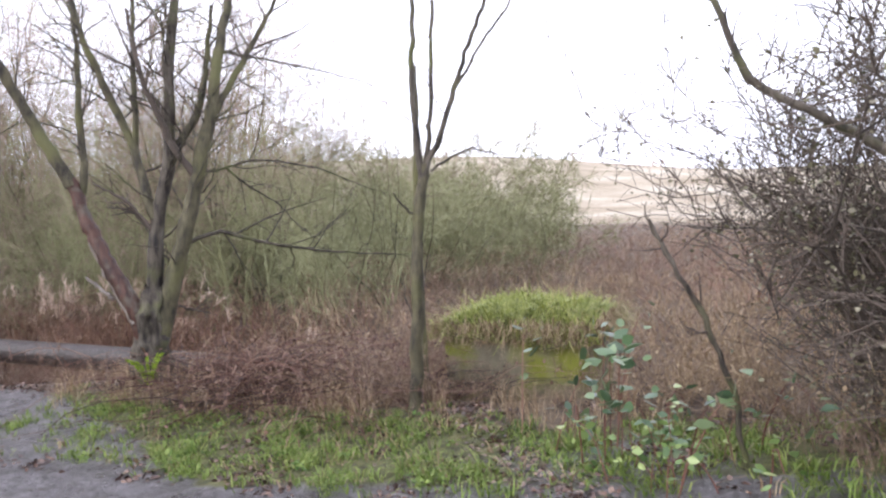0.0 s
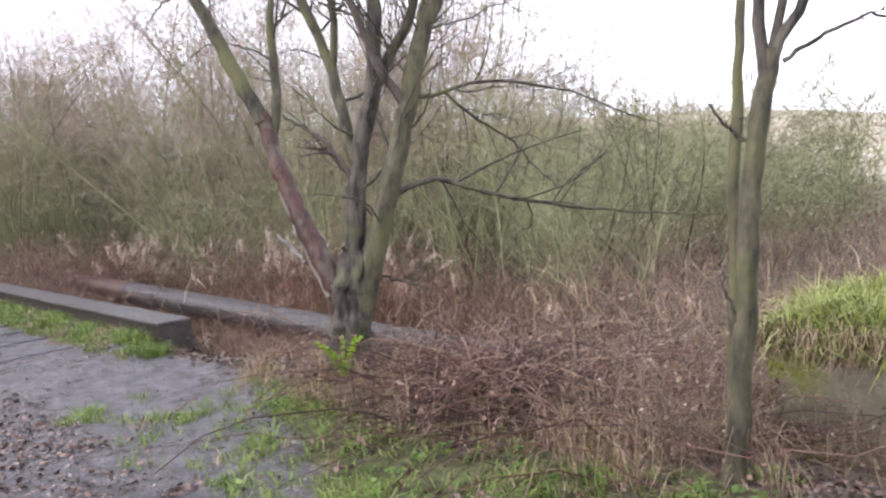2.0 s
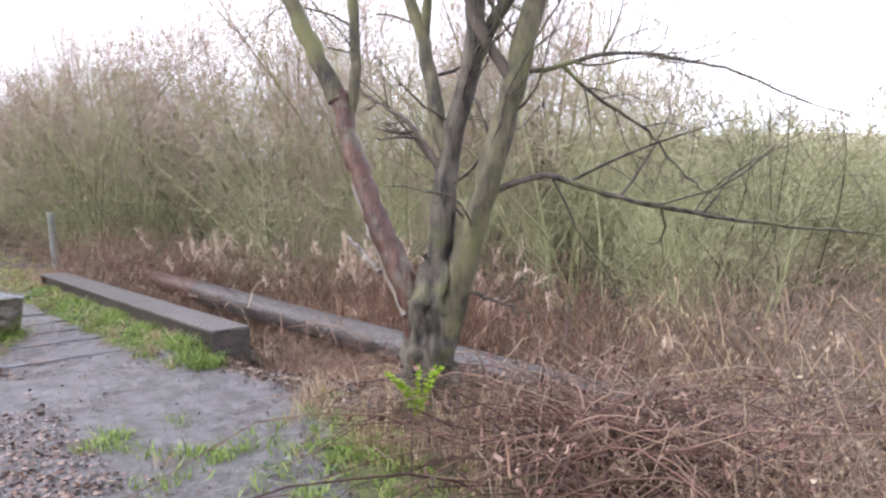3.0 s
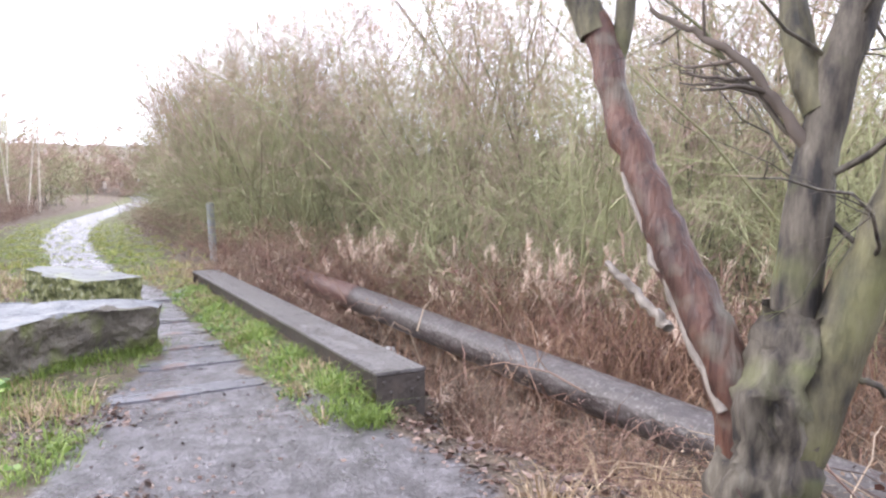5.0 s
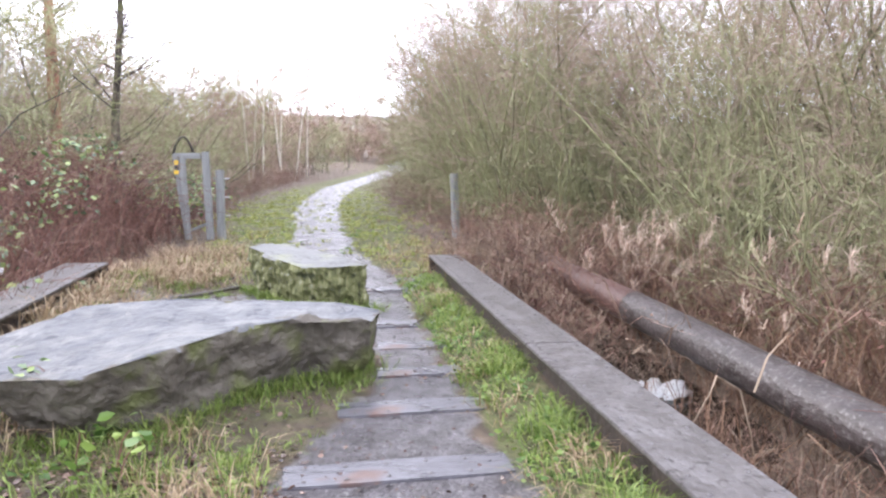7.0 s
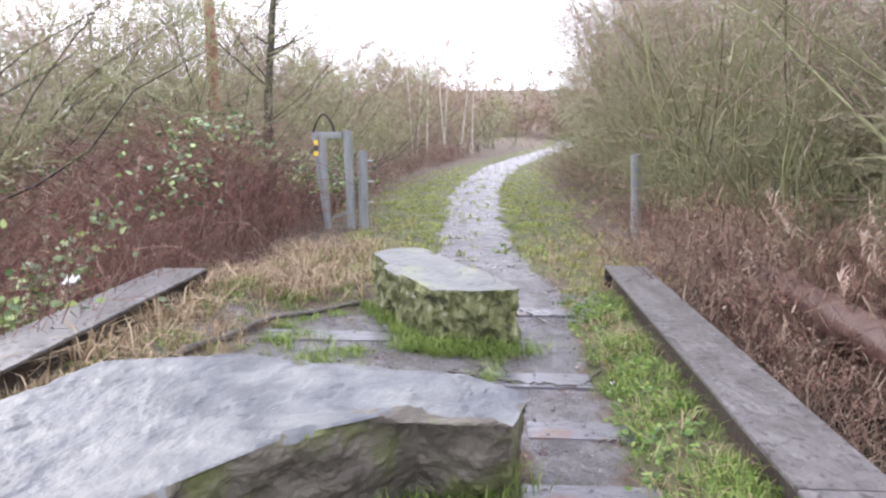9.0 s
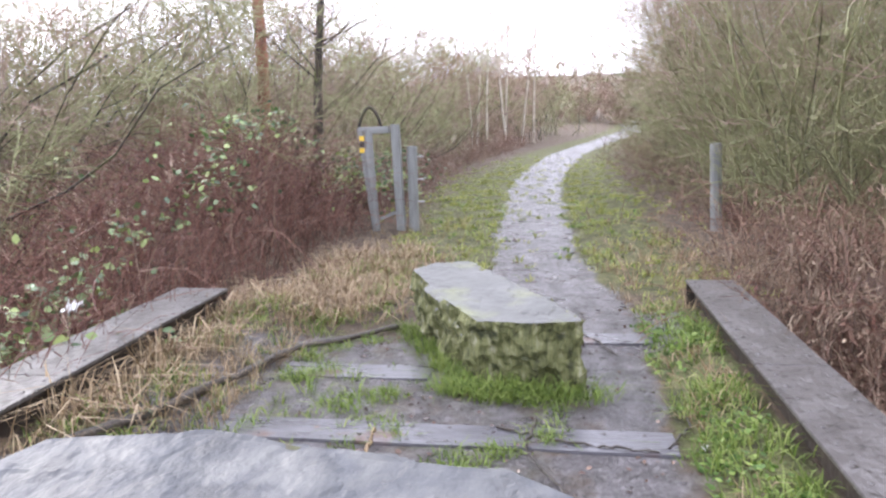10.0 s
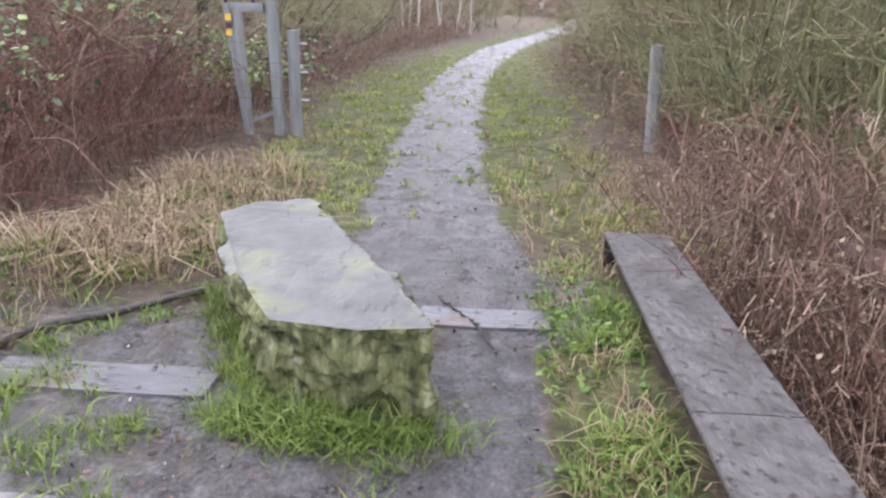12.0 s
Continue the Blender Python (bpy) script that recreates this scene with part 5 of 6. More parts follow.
field(stalks, [(-3.0, 5.5, 0.7), (-2.75, 5.35, 0.55), (-3.3, 5.45, 0.5), (-4.3, 6.7, 0.8), (-5.0, 6.8, 0.7), (-3.4, 6.7, 0.9), (-0.5, 6.6, 0.9), (-0.1, 6.1, 0.8), (-3.0, 6.6, 1.0), (-6.4, 6.3, 0.45), (-7.0, 6.7, 0.5), (-3.2, 6.3, 0.7), (0.55, 4.5, 0.55), (0.95, 4.75, 0.7), (0.25, 4.95, 0.6), (1.3, 4.4, 0.6), (0.0, 5.3, 0.7), (-2.1, 5.95, 0.45), (-1.1, 6.0, 0.5)])


def bramble_mound():
    """The big bramble bank beside the deck: canes, then leaves over its top."""
    r = np.random.default_rng(77)
    ob = empty("bramble_bank", pose(-16, 0, 0), "tall bank of dark red bramble canes with green leaves on top", "brambles")
    tagged(ob, kind="stuff")

    def top(x, y):
        ridge = np.interp(-x, [9.5, 11, 12.3, 13.5, 15.4, 16.6, 17.6, 19.2, 20.3], [-0.6, -0.5, -0.4, -0.2, 0.15, 0.62, 0.95, 1.3, 0.6])
        front = np.interp(-x, [10, 14, 16, 19.2, 21], [1.12, 1.12, 1.3, 1.3, 0.7])
        u = np.clip(np.abs((y - (front - 1.7)) / 1.72), 0, 1)
        return (ridge + 0.75) * (1 - u ** 2.6) ** (1 / 2.2) - 0.75 + 0.13 * wavy(x, y, 1.9, 1.0) + 0.05 * wavy(x, y, 6.0, 2.0)

    n = 3000
    x, y = r.uniform(-20.3, -9.5, n), r.uniform(-2.0, 1.35, n)
    t = top(x, y)
    base = np.column_stack([x, y, np.maximum(t - r.uniform(0.2, 1.1, n), -1.1)])
    P, R = arches(r, base, r.uniform(0.5, 1.7, n), r.uniform(0.2, 0.7, n), r.uniform(0.003, 0.0075, n), 8)
    Va = tubes(P, R, 3)
    # long stems hanging and standing on the face, and pale broken ones
    m = 3600
    x, y = r.uniform(-20.0, -10.5, m), r.uniform(0.2, 1.5, m)
    base = np.column_stack([x, y, top(x, y) * r.uniform(0.0, 1.0, m)])
    way = np.column_stack([r.normal(0, 0.35, m), r.uniform(-0.1, 0.4, m), np.where(r.uniform(0, 1, m) < 0.45, 1.0, -1.0) * r.uniform(0.4, 1.0, m)])
    P, R = grow(r, base, way, r.uniform(0.3, 1.0, m), r.uniform(0.002, 0.004, m), 5, 0.2, -0.12)
    pale = r.uniform(0, 1, m) < 0.09
    V, Q = tubes(P[pale], R[pale] * 1.3, 3)
    part("cane_tangle", mesh_of("cane_tangle", V - np.array([-16, 0, 0]), Q, BRUSH_BROWN), ob, "pale dead stems")
    V, Q = joined([Va, tubes(P[~pale], R[~pale], 3)])
    part("cane_tangle", mesh_of("cane_tangle", V - np.array([-16, 0, 0]), Q, BRAMBLE), ob, "dark red-brown bramble canes")
    m = 9000
    x, y = r.uniform(-20.2, -10.5, m), r.uniform(-1.6, 1.3, m)
    near_rim = np.exp(-((y - np.interp(-x, [11, 15, 20], [0.75, 0.45, 0.25])) / 0.38) ** 2)
    keep = (0.8 * wavy(x, y, 2.3, 2.0) + 0.3 * r.normal(0, 1, m) + 0.9 * near_rim) > 0.85
    x, y = x[keep], y[keep]
    base = np.column_stack([x, y, top(x, y) + r.uniform(0.0, 0.3, len(x))])
    k = len(base) // 2
    V, Q = leaves(r, base[:k], 0.095)
    part("leaves", mesh_of("leaves", V - np.array([-16, 0, 0]), Q, LEAF_GREEN), ob, "glossy green bramble leaves")
    V, Q = leaves(r, base[k:], 0.08)
    part("leaves", mesh_of("leaves", V - np.array([-16, 0, 0]), Q, LEAF_BLUE), ob, "blue-green bramble leaves")


bramble_mound()


def leafy_bramble(x, y, n, wide, tall, leaf, mat, label, seed, cane=BRAMBLE):
    r = np.random.default_rng(seed)
    z = float(height(x, y))
    ob = empty("bramble_bush", pose(x, y, z), label, "brambles")
    xy = r.normal(0, wide * 0.4, (n, 2))
    P, R = arches(r, np.column_stack([xy, np.full(n, -0.05)]), r.uniform(0.3, 0.9, n) * wide, tall * r.uniform(0.5, 1.1, n), r.uniform(0.003, 0.006, n))
    V, Q = tubes(P, R, 4)
    part("cane_tangle", mesh_of("cane_tangle", V, Q, cane), ob)
    idx = r.integers(0, n, n * 9)
    pt = P[idx, r.integers(2, 7, n * 9)] + r.normal(0, 0.05, (n * 9, 3))
    V, Q = leaves(r, pt, leaf)
    part("leaves", mesh_of("leaves", V, Q, mat), ob)
    return ob


leafy_bramble(-0.78, 4.75, 8, 0.5, 0.85, 0.1, LEAF_BLUE, "bramble bush with broad blue-green leaves", 301)
leafy_bramble(-0.42, 4.3, 7, 0.5, 0.6, 0.09, LEAF_BLUE, "bramble bush with broad blue-green leaves", 302)
leafy_bramble(-0.2, 3.9, 12, 0.4, 0.45, 0.06, LEAF_GREEN, "low bramble sprays among dead stalks", 303)
leafy_bramble(-20.8, 0.9, 70, 1.1, 1.1, 0.08, LEAF_GREEN, "leafy bramble bush behind the gate frame", 304)
leafy_bramble(-22.2, 0.9, 60, 1.2, 1.0, 0.08, LEAF_BLUE, "leafy bramble bush beside the path verge", 305)
leafy_bramble(-10.3, 2.2, 8, 0.35, 0.4, 0.06, LEAF_GREEN, "small bramble shoots at the boulder's foot", 306)
leafy_bramble(-9.75, 2.85, 5, 0.25, 0.22, 0.075, LEAF_WEED, "few yellow-green bramble leaves before the slab", 307)
leafy_bramble(-12.6, 0.95, 26, 0.7, 0.7, 0.085, LEAF_GREEN, "leafy bramble sprays behind the girder", 308)
leafy_bramble(-13.6, 0.85, 22, 0.6, 0.7, 0.085, LEAF_GREEN, "leafy bramble sprays behind the girder", 309)
leafy_bramble(-11.6, 0.9, 20, 0.6, 0.6, 0.085, LEAF_BLUE, "leafy bramble sprays behind the girder", 310)


def thorn_thicket():
    """Dense dark bush beside the start, with small dull leaves."""
    r = np.random.default_rng(91)
    ob = empty("thorn_bush", pose(2.0, 5.2, -0.2), "dense dark thorn bush with small dull leaves", "bush")
    st, tw = shrub_meshes(92, stems=120, tall=4.6, spread=1.35, per1=14, per2=8, per3=1, r0=0.011, out=0.16, bend=0.28, lift=0.08, hair=0.0032)
    part("stem_mass", mesh_of("stem_mass", *st, TWIG_DARK), ob)
    part("crown", mesh_of("crown", *tw, TWIG_DARK), ob, "tangle of dark twigs")
    V = tw[0]
    pick = V[r.integers(0, len(V), 38000)] + r.normal(0, 0.03, (38000, 3))
    pick = pick[pick[:, 2] < 2.2 + 0.5 * r.normal(0, 1, len(pick))]
    V, Q = leaves(r, pick, 0.03)
    part("leaves", mesh_of("leaves", V, Q, LEAF_DARK), ob, "small dull olive leaves")
    o = np.array([2.0, 5.2, -0.2])
    for pts, r0, r1 in ((((1.6, 4.4, 1.0), (0.85, 4.05, 1.4), (0.45, 4.0, 1.66), (0.2, 4.0, 1.82), (0.03, 4.0, 1.92), (-0.0, 4.0, 2.1), (-0.1, 4.0, 2.36), (-0.2, 4.0, 2.7)), 0.035, 0.014),
                        (((0.0, 4.3, -0.2), (-0.04, 4.2, 0.3), (-0.2, 4.15, 0.75), (-0.32, 4.12, 0.97), (-0.45, 4.12, 1.25)), 0.018, 0.012)):
        me, P, R = limb_mesh("branch", np.array(pts) - o, r0, r1, BARK_GREY, r, 24, 7, 0.3)
        part("branch", me, ob, "thick dark branch")
        part("crown", twig_mesh("crown", r, [(P[6:], R[6:])], 8, TWIG_DARK, 0.25, 3, 0.007), ob)


thorn_thicket()


# ---------------------------------------------------------------- reeds
def reed_bed(name, seed, places, tall, label, plume=0.5):
    r = np.random.default_rng(seed)
    n = len(places)
    base = np.column_stack([places, height(places[:, 0], places[:, 1]) - 0.03])
    way = np.column_stack([r.normal(0.1, 0.3, (n, 2)), np.ones(n)])
    ln = tall * r.uniform(0.45, 1.15, n)
    P, R = grow(r, base, way, ln, r.uniform(0.0018, 0.0036, n), 6, 0.14)
    ob = empty(name, pose(0, 0, 0), label, "reeds")
    tagged(ob, kind="stuff")
    V, Q = tubes(P, R, 3)
    part("stalks", mesh_of("stalks", V, Q, REED), ob)
    m = n * 9
    idx = r.integers(0, n, m)
    at = P[idx, r.integers(0, 5, m)] + r.normal(0, 0.03, (m, 3))
    V, Q = blades(r, at, r.uniform(0.15, 0.5, m), 0.004, 1.2, r.normal(0, 0.6, (m, 3)) + np.array([0.2, 0, -0.5]))
    part("blades", mesh_of("blades", V, Q, REED), ob)
    # one-sided feathery heads, blown the same way
    head = r.uniform(0, 1, n) < plume
    tip, back = P[head, -1], P[head, -2]
    k = 34
    m = len(tip) * k
    f = r.uniform(0, 1.1, m)[:, None]
    at = np.repeat(back, k, axis=0) * f * 0.8 + np.repeat(tip, k, axis=0) * (1 - f * 0.8)
    V, Q = blades(r, at, r.uniform(0.07, 0.22, m), 0.0048, 0.9, np.array([0.45, 0.35, -0.25]) + r.normal(0, 0.45, (m, 3)))
    part("plumes", mesh_of("plumes", V, Q, PLUME), ob, "pale feathery plumes")


def spots(r, centres, n, spread):
    c = np.array(centres, float)[r.integers(0, len(centres), n)]
    return c + r.normal(0, spread, (n, 2))


rr = np.random.default_rng(55)
reed_bed("reed_bed", 56, spots(rr, [(-11.5, 8.7), (-11.1, 8.9), (-10.9, 8.6), (-9.5, 8.9), (-9.2, 9.1), (-12.4, 8.8)], 300, 0.24), 1.35, "rusty reeds with pale plumes in the stream bed", 0.26)
reed_bed("reed_bed", 57, spots(rr, [(-15.0, 7.7), (-15.6, 8.3), (-14.6, 8.1)], 230, 0.28), 1.35, "rusty reeds with pale plumes beside the pipe end", 0.25)
reed_bed("reed_bed", 58, spots(rr, [(-7.4, 9.2), (-6.4, 9.6), (-8.2, 10.0), (-5.5, 9.0), (-8.4, 8.4), (-7.2, 8.2)], 420, 0.5), 1.0, "rust-coloured reeds across the marsh", 0.01)
reed_bed("reed_bed", 60, spots(rr, [(-10.4, 8.0), (-9.4, 8.0), (-11.4, 7.9), (-12.4, 8.0), (-13.4, 8.0), (-9.0, 7.6)], 520, 0.42), 0.85, "matted rust-brown reeds behind the pipe", 0.02)
reed_bed("reed_bed", 61, spots(rr, [(-9.6, 6.3), (-9.0, 6.4), (-10.4, 6.3), (-8.2, 6.5), (-7.4, 6.5)], 130, 0.2), 0.42, "rust-brown reeds between girder and pipe", 0.02)
reed_bed("reed_bed", 59, spots(rr, [(-13.0, -1.5), (-15, -2.5), (-17, -2.2), (-19, -2.8), (-12, -3.0)], 600, 0.8), 1.9, "pale reeds behind the bramble bank", 0.25)


# ---------------------------------------------------------------- grass, straw and leaf litter
def sow(r, n, x0, x1, y0, y1, mask, power=1.0):
    x, y = r.uniform(x0, x1, n), r.uniform(y0, y1, n)
    keep = r.uniform(0, 1, n) < mask(x, y) ** power
    x, y = x[keep], y[keep]
    return np.column_stack([x, y, height(x, y) - 0.005])


def clumpy(x, y, s=2.6, seed=0.0):
    return smooth(-0.25, 0.45, wavy(x, y, s, seed))


def sward(name, base, r, lo, hi, width, lean, mat, label, per=9, spread=0.035):
    """Tufts: each base carries a handful of blades that fan outwards."""
    b = np.repeat(base[::per], per, axis=0)
    off = r.normal(0, spread, (len(b), 2))
    b = np.column_stack([b[:, :2] + off, b[:, 2]])
    out = np.column_stack([off / spread * 0.45, np.zeros(len(b))])
    size = np.repeat(r.uniform(0.55, 1.25, len(b) // per + 1), per)[:len(b)]
    V, Q = blades(r, b, r.uniform(lo, hi, len(b)) * size, width, lean, out)
    tagged(new(name, mesh_of(name, V, Q, mat)), label, "grass", kind="stuff")


rg = np.random.default_rng(66)


def lawn(x, y):
    return np.clip(1.25 * green_mask(x, y) - 0.9 * mud_mask(x, y), 0, 1) * (0.08 + 0.92 * clumpy(x, y) * clumpy(x, y, 5.5, 2.2) ** 0.5)


sward("grass", sow(rg, 120000, -8.2, 1.0, 3.2, 5.8, lawn), rg, 0.04, 0.12, 0.0052, 1.2, GRASS, "short tufted green grass beside the path")
sward("grass", sow(rg, 50000, -15.2, -8.2, 4.6, 5.25, lambda x, y: lawn(x, y) ** 0.7 * smooth(4.75, 5.1, y + 0.16 * wavy(x, y, 4.0, 5.0)) * (0.25 + 0.75 * clumpy(x, y, 4.0, 2.0))), rg, 0.04, 0.13, 0.0042, 1.3, GRASS, "long green grass along the girder")
sward("grass", sow(rg, 70000, -15.0, -6.8, 1.7, 4.4, lambda x, y: np.clip(2.2 * lawn(x, y), 0, 1)), rg, 0.03, 0.10, 0.0042, 1.2, GRASS, "patchy green grass on the bridge deck")
sward("grass", sow(rg, 190000, -40, -15.0, 0.5, 8.5, lambda x, y: lawn(x, y) * smooth(-42, -20, x)), rg, 0.04, 0.12, 0.0065, 1.0, GRASS_PALE, "green grass verges beside the far path")
sward("dead_grass", sow(rg, 26000, -22, -14.3, 1.2, 7.0, lambda x, y: straw_mask(x, y) * (1 - mud_mask(x, y))), rg, 0.10, 0.28, 0.0035, 1.3, STRAW, "flattened pale straw-coloured dead grass")
sward("dead_grass", sow(rg, 5000, -14.6, -9.0, 1.66, 2.4, lambda x, y: 0.3 + 0.7 * clumpy(x, y, 3.0, 1.0)), rg, 0.08, 0.22, 0.003, 1.2, STRAW, "dead grass along the girder's inner side")
sward("dead_grass", sow(rg, 9000, -6.6, -0.4, 4.9, 6.1, lambda x, y: (0.1 + 0.9 * clumpy(x, y, 3.3, 3.0)) * np.where((x > -2.5) & (x < -1.0), 0.35, 1.0)), rg, 0.10, 0.38, 0.0028, 0.7, STRAW, "dead straw-coloured grass on the bank")


sward("dead_grass", sow(rg, 9000, -8.0, 1.0, 3.4, 5.6, lawn), rg, 0.05, 0.16, 0.0038, 1.5, STRAW, "withered blades among the green grass")
sward("dead_grass", sow(rg, 2400, -15.1, -8.4, 4.85, 5.25, lambda x, y: clumpy(x, y, 3.0, 7.0)), rg, 0.05, 0.16, 0.0036, 1.5, STRAW, "withered blades along the girder")


def ring(r, n, loop, spread):
    """Places round the foot of a stone."""
    c = np.array(loop, float)
    i = r.integers(0, len(c), n)
    f = r.uniform(0, 1, (n, 1))
    p = c[i] * (1 - f) + c[(i + 1) % len(c)] * f + r.normal(0, spread, (n, 2))
    return np.column_stack([p, height(p[:, 0], p[:, 1]) - 0.005])


foot_b = [(-14.6, 3.05), (-14.1, 3.3), (-13.75, 3.45), (-13.42, 3.65), (-13.38, 4.1), (-13.5, 4.45)]
sward("grass", ring(rg, 1500, foot_b[:5], 0.05), rg, 0.05, 0.14, 0.003, 1.0, GRASS, "long green grass round the block's foot")
sward("grass", ring(rg, 1300, [(-13.3, 3.5), (-13.22, 3.8), (-13.2, 4.1), (-13.28, 4.45), (-13.25, 3.9)], 0.05), rg, 0.06, 0.17, 0.0034, 1.3, GRASS, "long fresh grass in front of the mossy block")
sward("grass", sow(rg, 26000, -14.3, -11.9, 1.9, 4.3, lambda x, y: smooth(0.1, 0.6, wavy(x, y, 4.3, 0.7))), rg, 0.03, 0.08, 0.004, 1.2, GRASS, "small grass tufts growing through the muddy deck")
sward("dead_grass", sow(rg, 16000, -17.5, -12.0, 1.66, 3.1, lambda x, y: smooth(3.3, 2.0, y) * np.where(x > -14.6, smooth(2.1, 1.8, y), 1.0) * (0.2 + 0.8 * clumpy(x, y, 2.4, 4.0) * clumpy(x, y, 6.0, 1.0))), rg, 0.1, 0.34, 0.0055, 2.2, STRAW, "flattened tangles of pale dead grass")
sward("grass", sow(rg, 12000, -17.5, -12.0, 1.66, 3.2, lambda x, y: smooth(3.4, 2.2, y) * np.where(x > -14.6, 0.35, 1.0) * clumpy(x, y, 2.8, 1.0)), rg, 0.06, 0.16, 0.0045, 1.3, GRASS, "fresh grass among the dead tangles")
sward("grass", ring(rg, 1300, [(-11.25, 4.3), (-11.1, 3.9), (-10.8, 3.4), (-10.4, 3.0), (-10.1, 2.6)], 0.10), rg, 0.06, 0.18, 0.0032, 0.9, GRASS, "grass at the slab's foot")
sward("grass", ring(rg, 700, [(-8.9, 5.1), (-8.3, 5.12), (-8.2, 5.2)], 0.05), rg, 0.08, 0.2, 0.004, 1.3, GRASS, "tall bright grass at the girder's end")


sward("grass", sow(rg, 9000, -10.2, -6.0, 1.2, 3.7, lambda x, y: smooth(0.0, 0.5, wavy(x, y, 2.9, 4.1)) * smooth(0.75, 0.35, mud_mask(x, y))), rg, 0.07, 0.2, 0.0042, 1.0, GRASS, "lush green grass tufts beside the slab")
sward("dead_grass", sow(rg, 5000, -10.2, -6.0, 1.2, 3.6, lambda x, y: smooth(0.0, 0.6, wavy(x, y, 2.4, 9.1)) * smooth(0.75, 0.35, mud_mask(x, y))), rg, 0.08, 0.26, 0.0034, 1.2, STRAW, "withered grass tufts beside the slab")


def litter(n, x0, x1, y0, y1, mask, size, label, mat=LITTER):
    b = sow(rg, n, x0, x1, y0, y1, mask) + np.array([0, 0, 0.012])
    V, Q = leaves(rg, b, size, 0.22)
    tagged(new("leaf_litter", mesh_of("leaf_litter", V, Q, mat)), label, "fallen leaves", kind="stuff")


def rim(x, y):
    m = mud_mask(x, y)
    return 0.03 + 0.97 * np.clip(4 * m * (1 - m), 0, 1) * clumpy(x, y, 1.7, 5.0)


litter(30000, -9.6, 1.5, 0.5, 5.6, rim, 0.034, "wet brown fallen leaves trodden into the mud")
litter(16000, -9.4, -4.0, 1.8, 4.8, lambda x, y: smooth(4.4, 3.2, y) * smooth(-0.1, 0.5, wavy(x, y, 1.5, 8.0)), 0.034, "wet purple-brown fallen leaves on the path")
litter(9000, -10.0, -5.5, 1.2, 3.8, lambda x, y: smooth(-0.2, 0.3, wavy(x, y, 2.0, 2.1)), 0.04, "wet purple-brown leaves among the grass")
litter(11000, -5.0, 1.2, 3.6, 5.8, lambda x, y: smooth(-0.1, 0.4, wavy(x, y, 2.6, 7.1)), 0.045, "brown leaves lying among the grass of the bank")
litter(7000, -8.6, -5.6, 5.3, 6.7, lambda x, y: 0.3 + 0.7 * clumpy(x, y, 3.0, 2.0), 0.05, "dark rotting leaves on the stream bank")
litter(9000, -19, -8.5, 1.7, 5.2, lambda x, y: 0.08 + 0.5 * clumpy(x, y, 2.0, 6.0), 0.03, "scattered dead leaves on the deck")


def gravel(n, x0, x1, y0, y1, mask):
    """Small stones and crumbs of earth on the bare ground."""
    p = sow(rg, n, x0, x1, y0, y1, mask)
    k = len(p)
    s = rg.uniform(0.004, 0.014, k)[:, None, None]
    octa = np.array([[1, 0, 0], [0, 1, 0], [-1, 0, 0], [0, -1, 0], [0, 0, 0.8], [0, 0, -0.6]]) 
    V = p[:, None] + s * octa[None] * rg.uniform(0.6, 1.5, (k, 6, 1))
    F = np.array([[0, 1, 4], [1, 2, 4], [2, 3, 4], [3, 0, 4], [1, 0, 5], [2, 1, 5], [3, 2, 5], [0, 3, 5]])
    tagged(new("gravel", mesh_of("gravel", V, (F[None] + (np.arange(k) * 6)[:, None, None]).reshape(-1, 3), STONES)), "small stones and crumbs of mud on the path", "gravel", kind="stuff")


gravel(16000, -9.8, 1.0, 0.8, 5.2, lambda x, y: mud_mask(x, y) * (0.2 + 0.8 * clumpy(x, y, 2.2, 9.0)))
gravel(9000, -24, -9.8, 1.9, 5.2, lambda x, y: mud_mask(x, y) * (0.2 + 0.8 * clumpy(x, y, 2.2, 9.0)))


def weeds(n, x0, x1, y0, y1, mask, size, label):
    """Low broad-leaved plants among the grass."""
    p = sow(rg, n, x0, x1, y0, y1, mask)
    b = np.repeat(p, 7, axis=0) + rg.normal(0, 0.03, (len(p) * 7, 3)) * np.array([1, 1, 0.3]) + np.array([0, 0, 0.03])
    V, Q = leaves(rg, b, size, 0.35)
    tagged(new("weeds", mesh_of("weeds", V, Q, LEAF_WEED)), label, "weeds", kind="stuff")


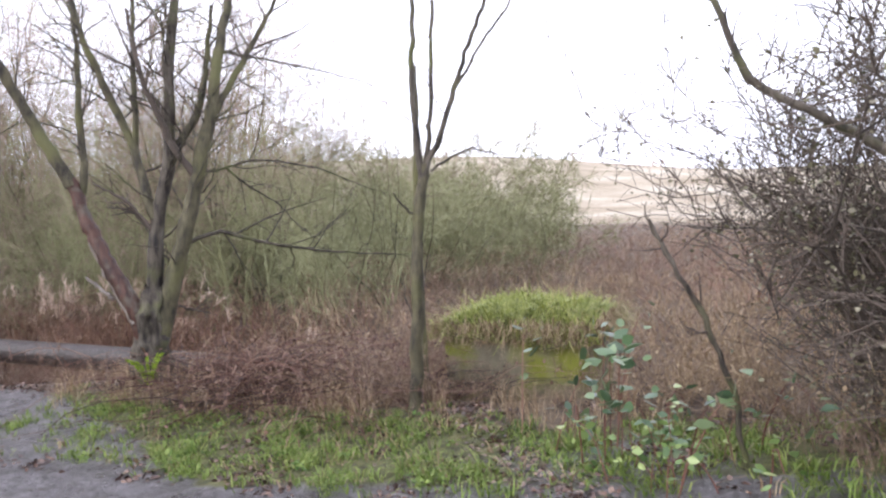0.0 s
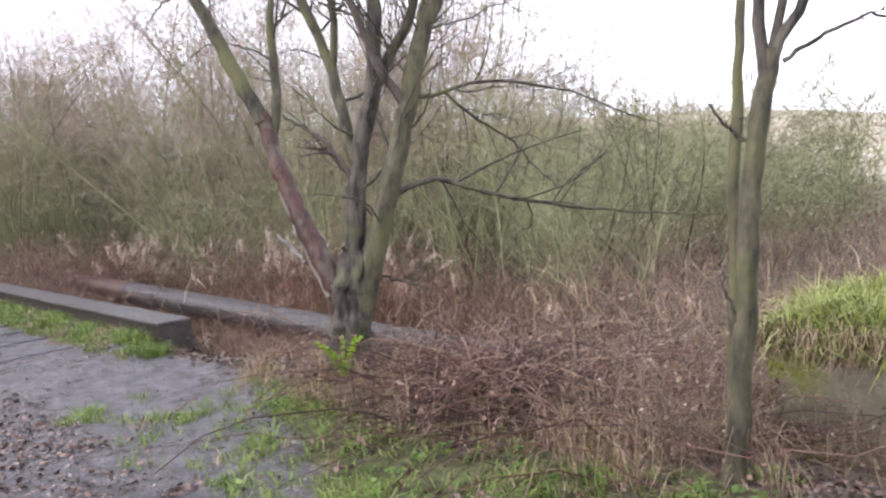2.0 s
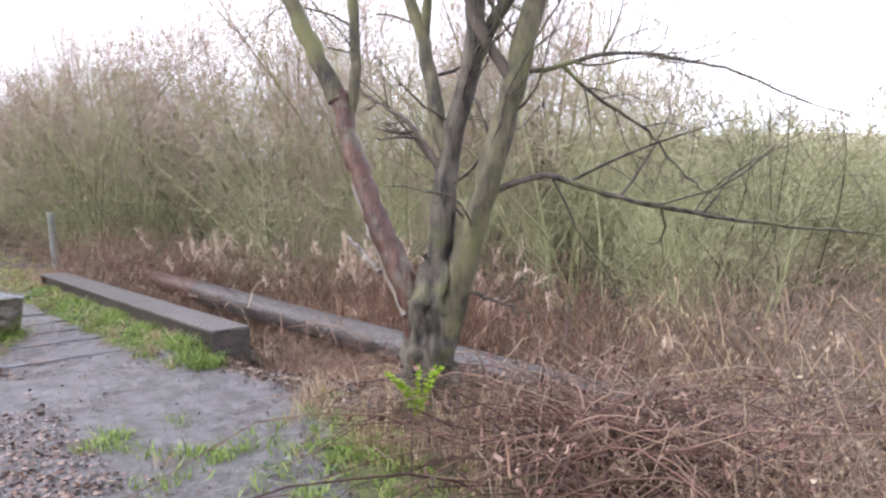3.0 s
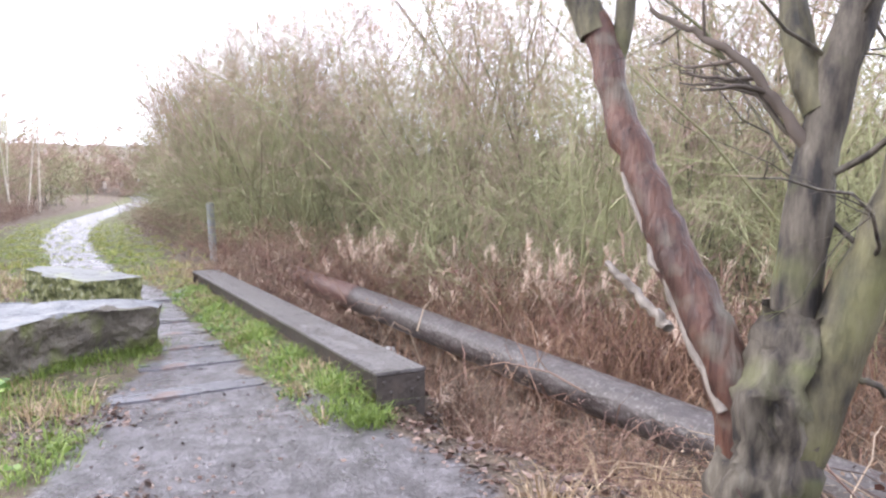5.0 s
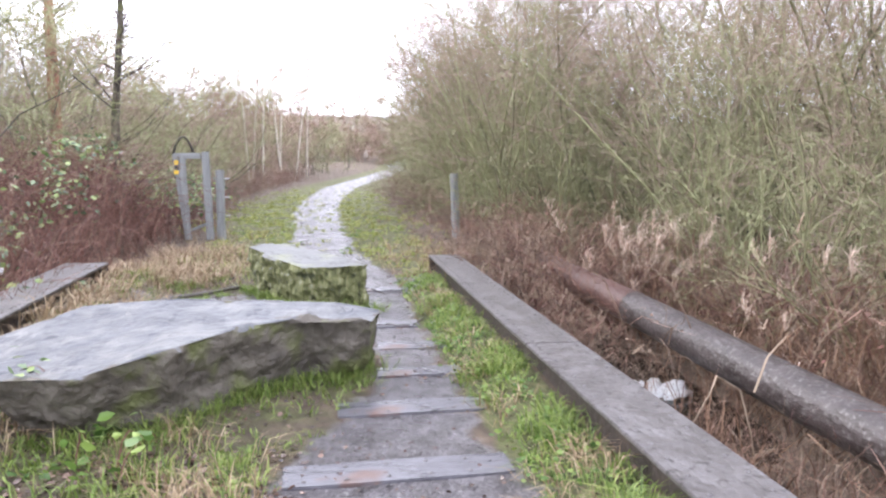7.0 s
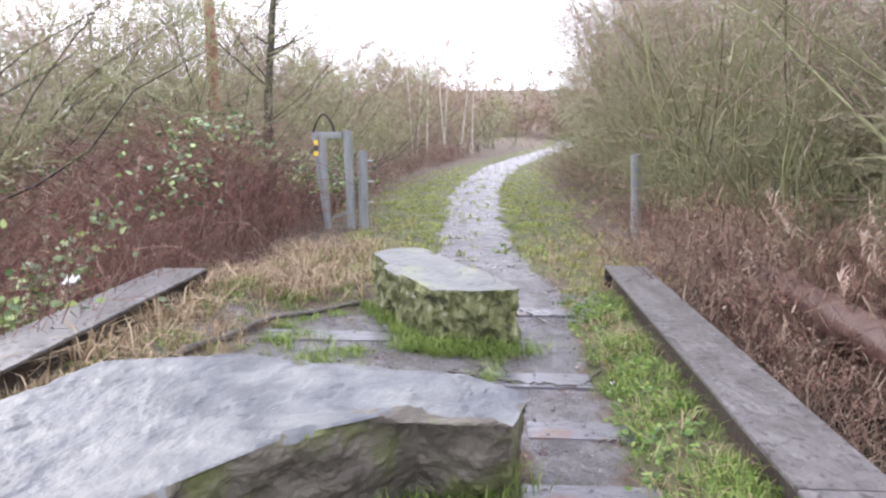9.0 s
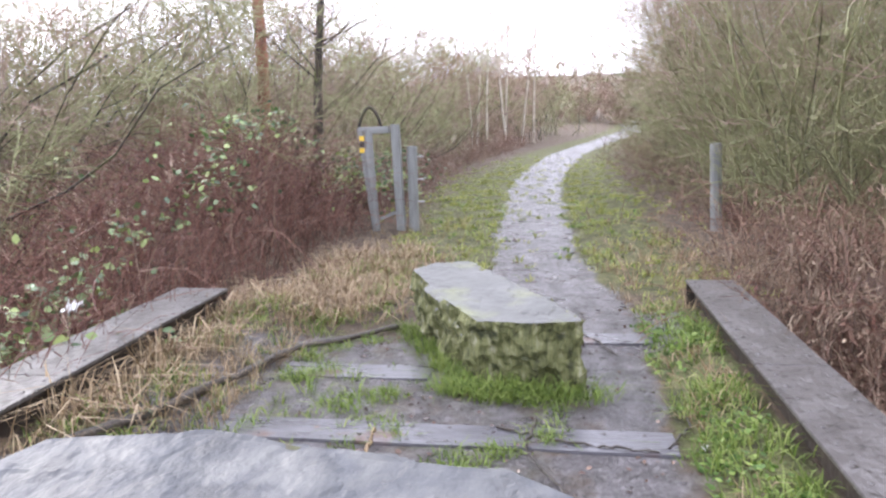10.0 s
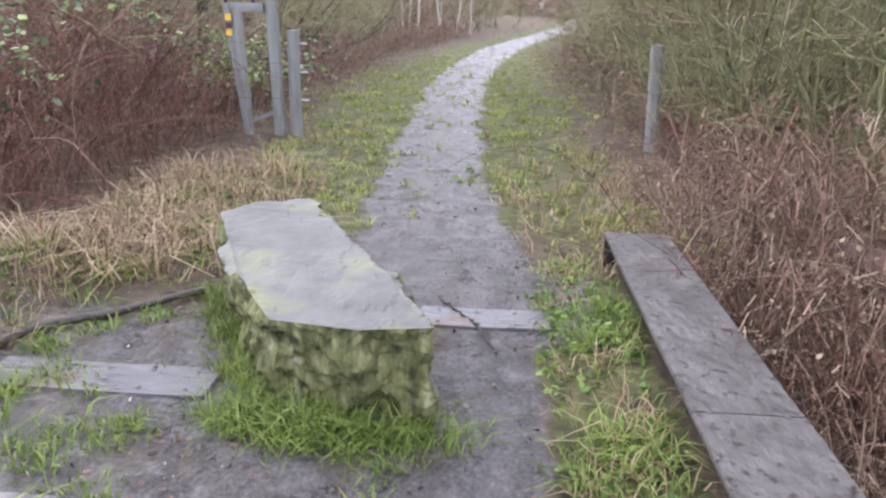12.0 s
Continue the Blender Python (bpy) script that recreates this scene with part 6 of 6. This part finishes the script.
weeds(900, -8.0, 0.5, 3.3, 5.6, lawn, 0.045, "low broad-leaved weeds in the grass strip")
weeds(380, -15.1, -8.5, 4.85, 5.2, lambda x, y: 0.3 + 0.7 * clumpy(x, y, 2.5, 3.0), 0.036, "broad-leaved weeds along the girder")
weeds(700, -10.0, -6.0, 1.4, 3.6, lambda x, y: smooth(0.1, 0.5, wavy(x, y, 3.4, 6.1)) * smooth(0.75, 0.35, mud_mask(x, y)), 0.055, "broad-leaved weeds beside the slab")
weeds(900, -24, -15.5, 2.0, 6.0, lambda x, y: lawn(x, y) * 0.7, 0.045, "low weeds on the path verge")


def fern():
    r = np.random.default_rng(12)
    ob = empty("fern", pose(-5.42, 5.3, float(height(-5.42, 5.3))), "bright yellow-green fern tuft at the tree's foot", "fern")
    for i in range(9):
        a = r.uniform(0, 2 * np.pi)
        k = 14
        u = np.linspace(0.1, 1, k)
        spine = np.stack([np.cos(a) * u * 0.2, np.sin(a) * u * 0.2, 0.36 * u * (1.4 - 0.55 * u)], 1)
        b = np.repeat(spine, 6, axis=0)
        V, Q = blades(r, b, r.uniform(0.04, 0.1, len(b)) * np.repeat(1.2 - u, 6), 0.008, 1.0)
        part("frond", mesh_of("frond", V, Q, FERN), ob)


fern()


def scrap(x, y, z, size, label, seed, name="plastic_scrap"):
    bm = bmesh.new()
    bmesh.ops.create_grid(bm, x_segments=10, y_segments=7, size=0.5)
    for v in bm.verts:
        p = v.co * 3 + Vector((seed, 0, 0))
        v.co = Vector((v.co.x * size[0] * (1 + 0.4 * noise.noise(p)), v.co.y * size[1] * (1 + 0.4 * noise.noise(p * 1.3)), size[2] * noise.noise(p * 1.7)))
    bmesh.ops.solidify(bm, geom=bm.faces[:], thickness=0.006)
    ob = new(name, mesh_from_bm(name, bm, WHITE, True))
    ob.matrix_world = pose(x, y, z, 0, 0, seed * 40)
    tagged(ob, label, "litter")


scrap(-12.15, 6.75, -0.95, (0.75, 0.34, 0.16), "crumpled white plastic sheet in the stream bed", 2)
scrap(-13.6, 0.9, 0.0, (0.2, 0.1, 0.06), "white plastic scrap among the brambles", 5)
scrap(-12.62, 4.93, DECK + 0.02, (0.045, 0.035, 0.02), "small white scrap on the wet path", 3)
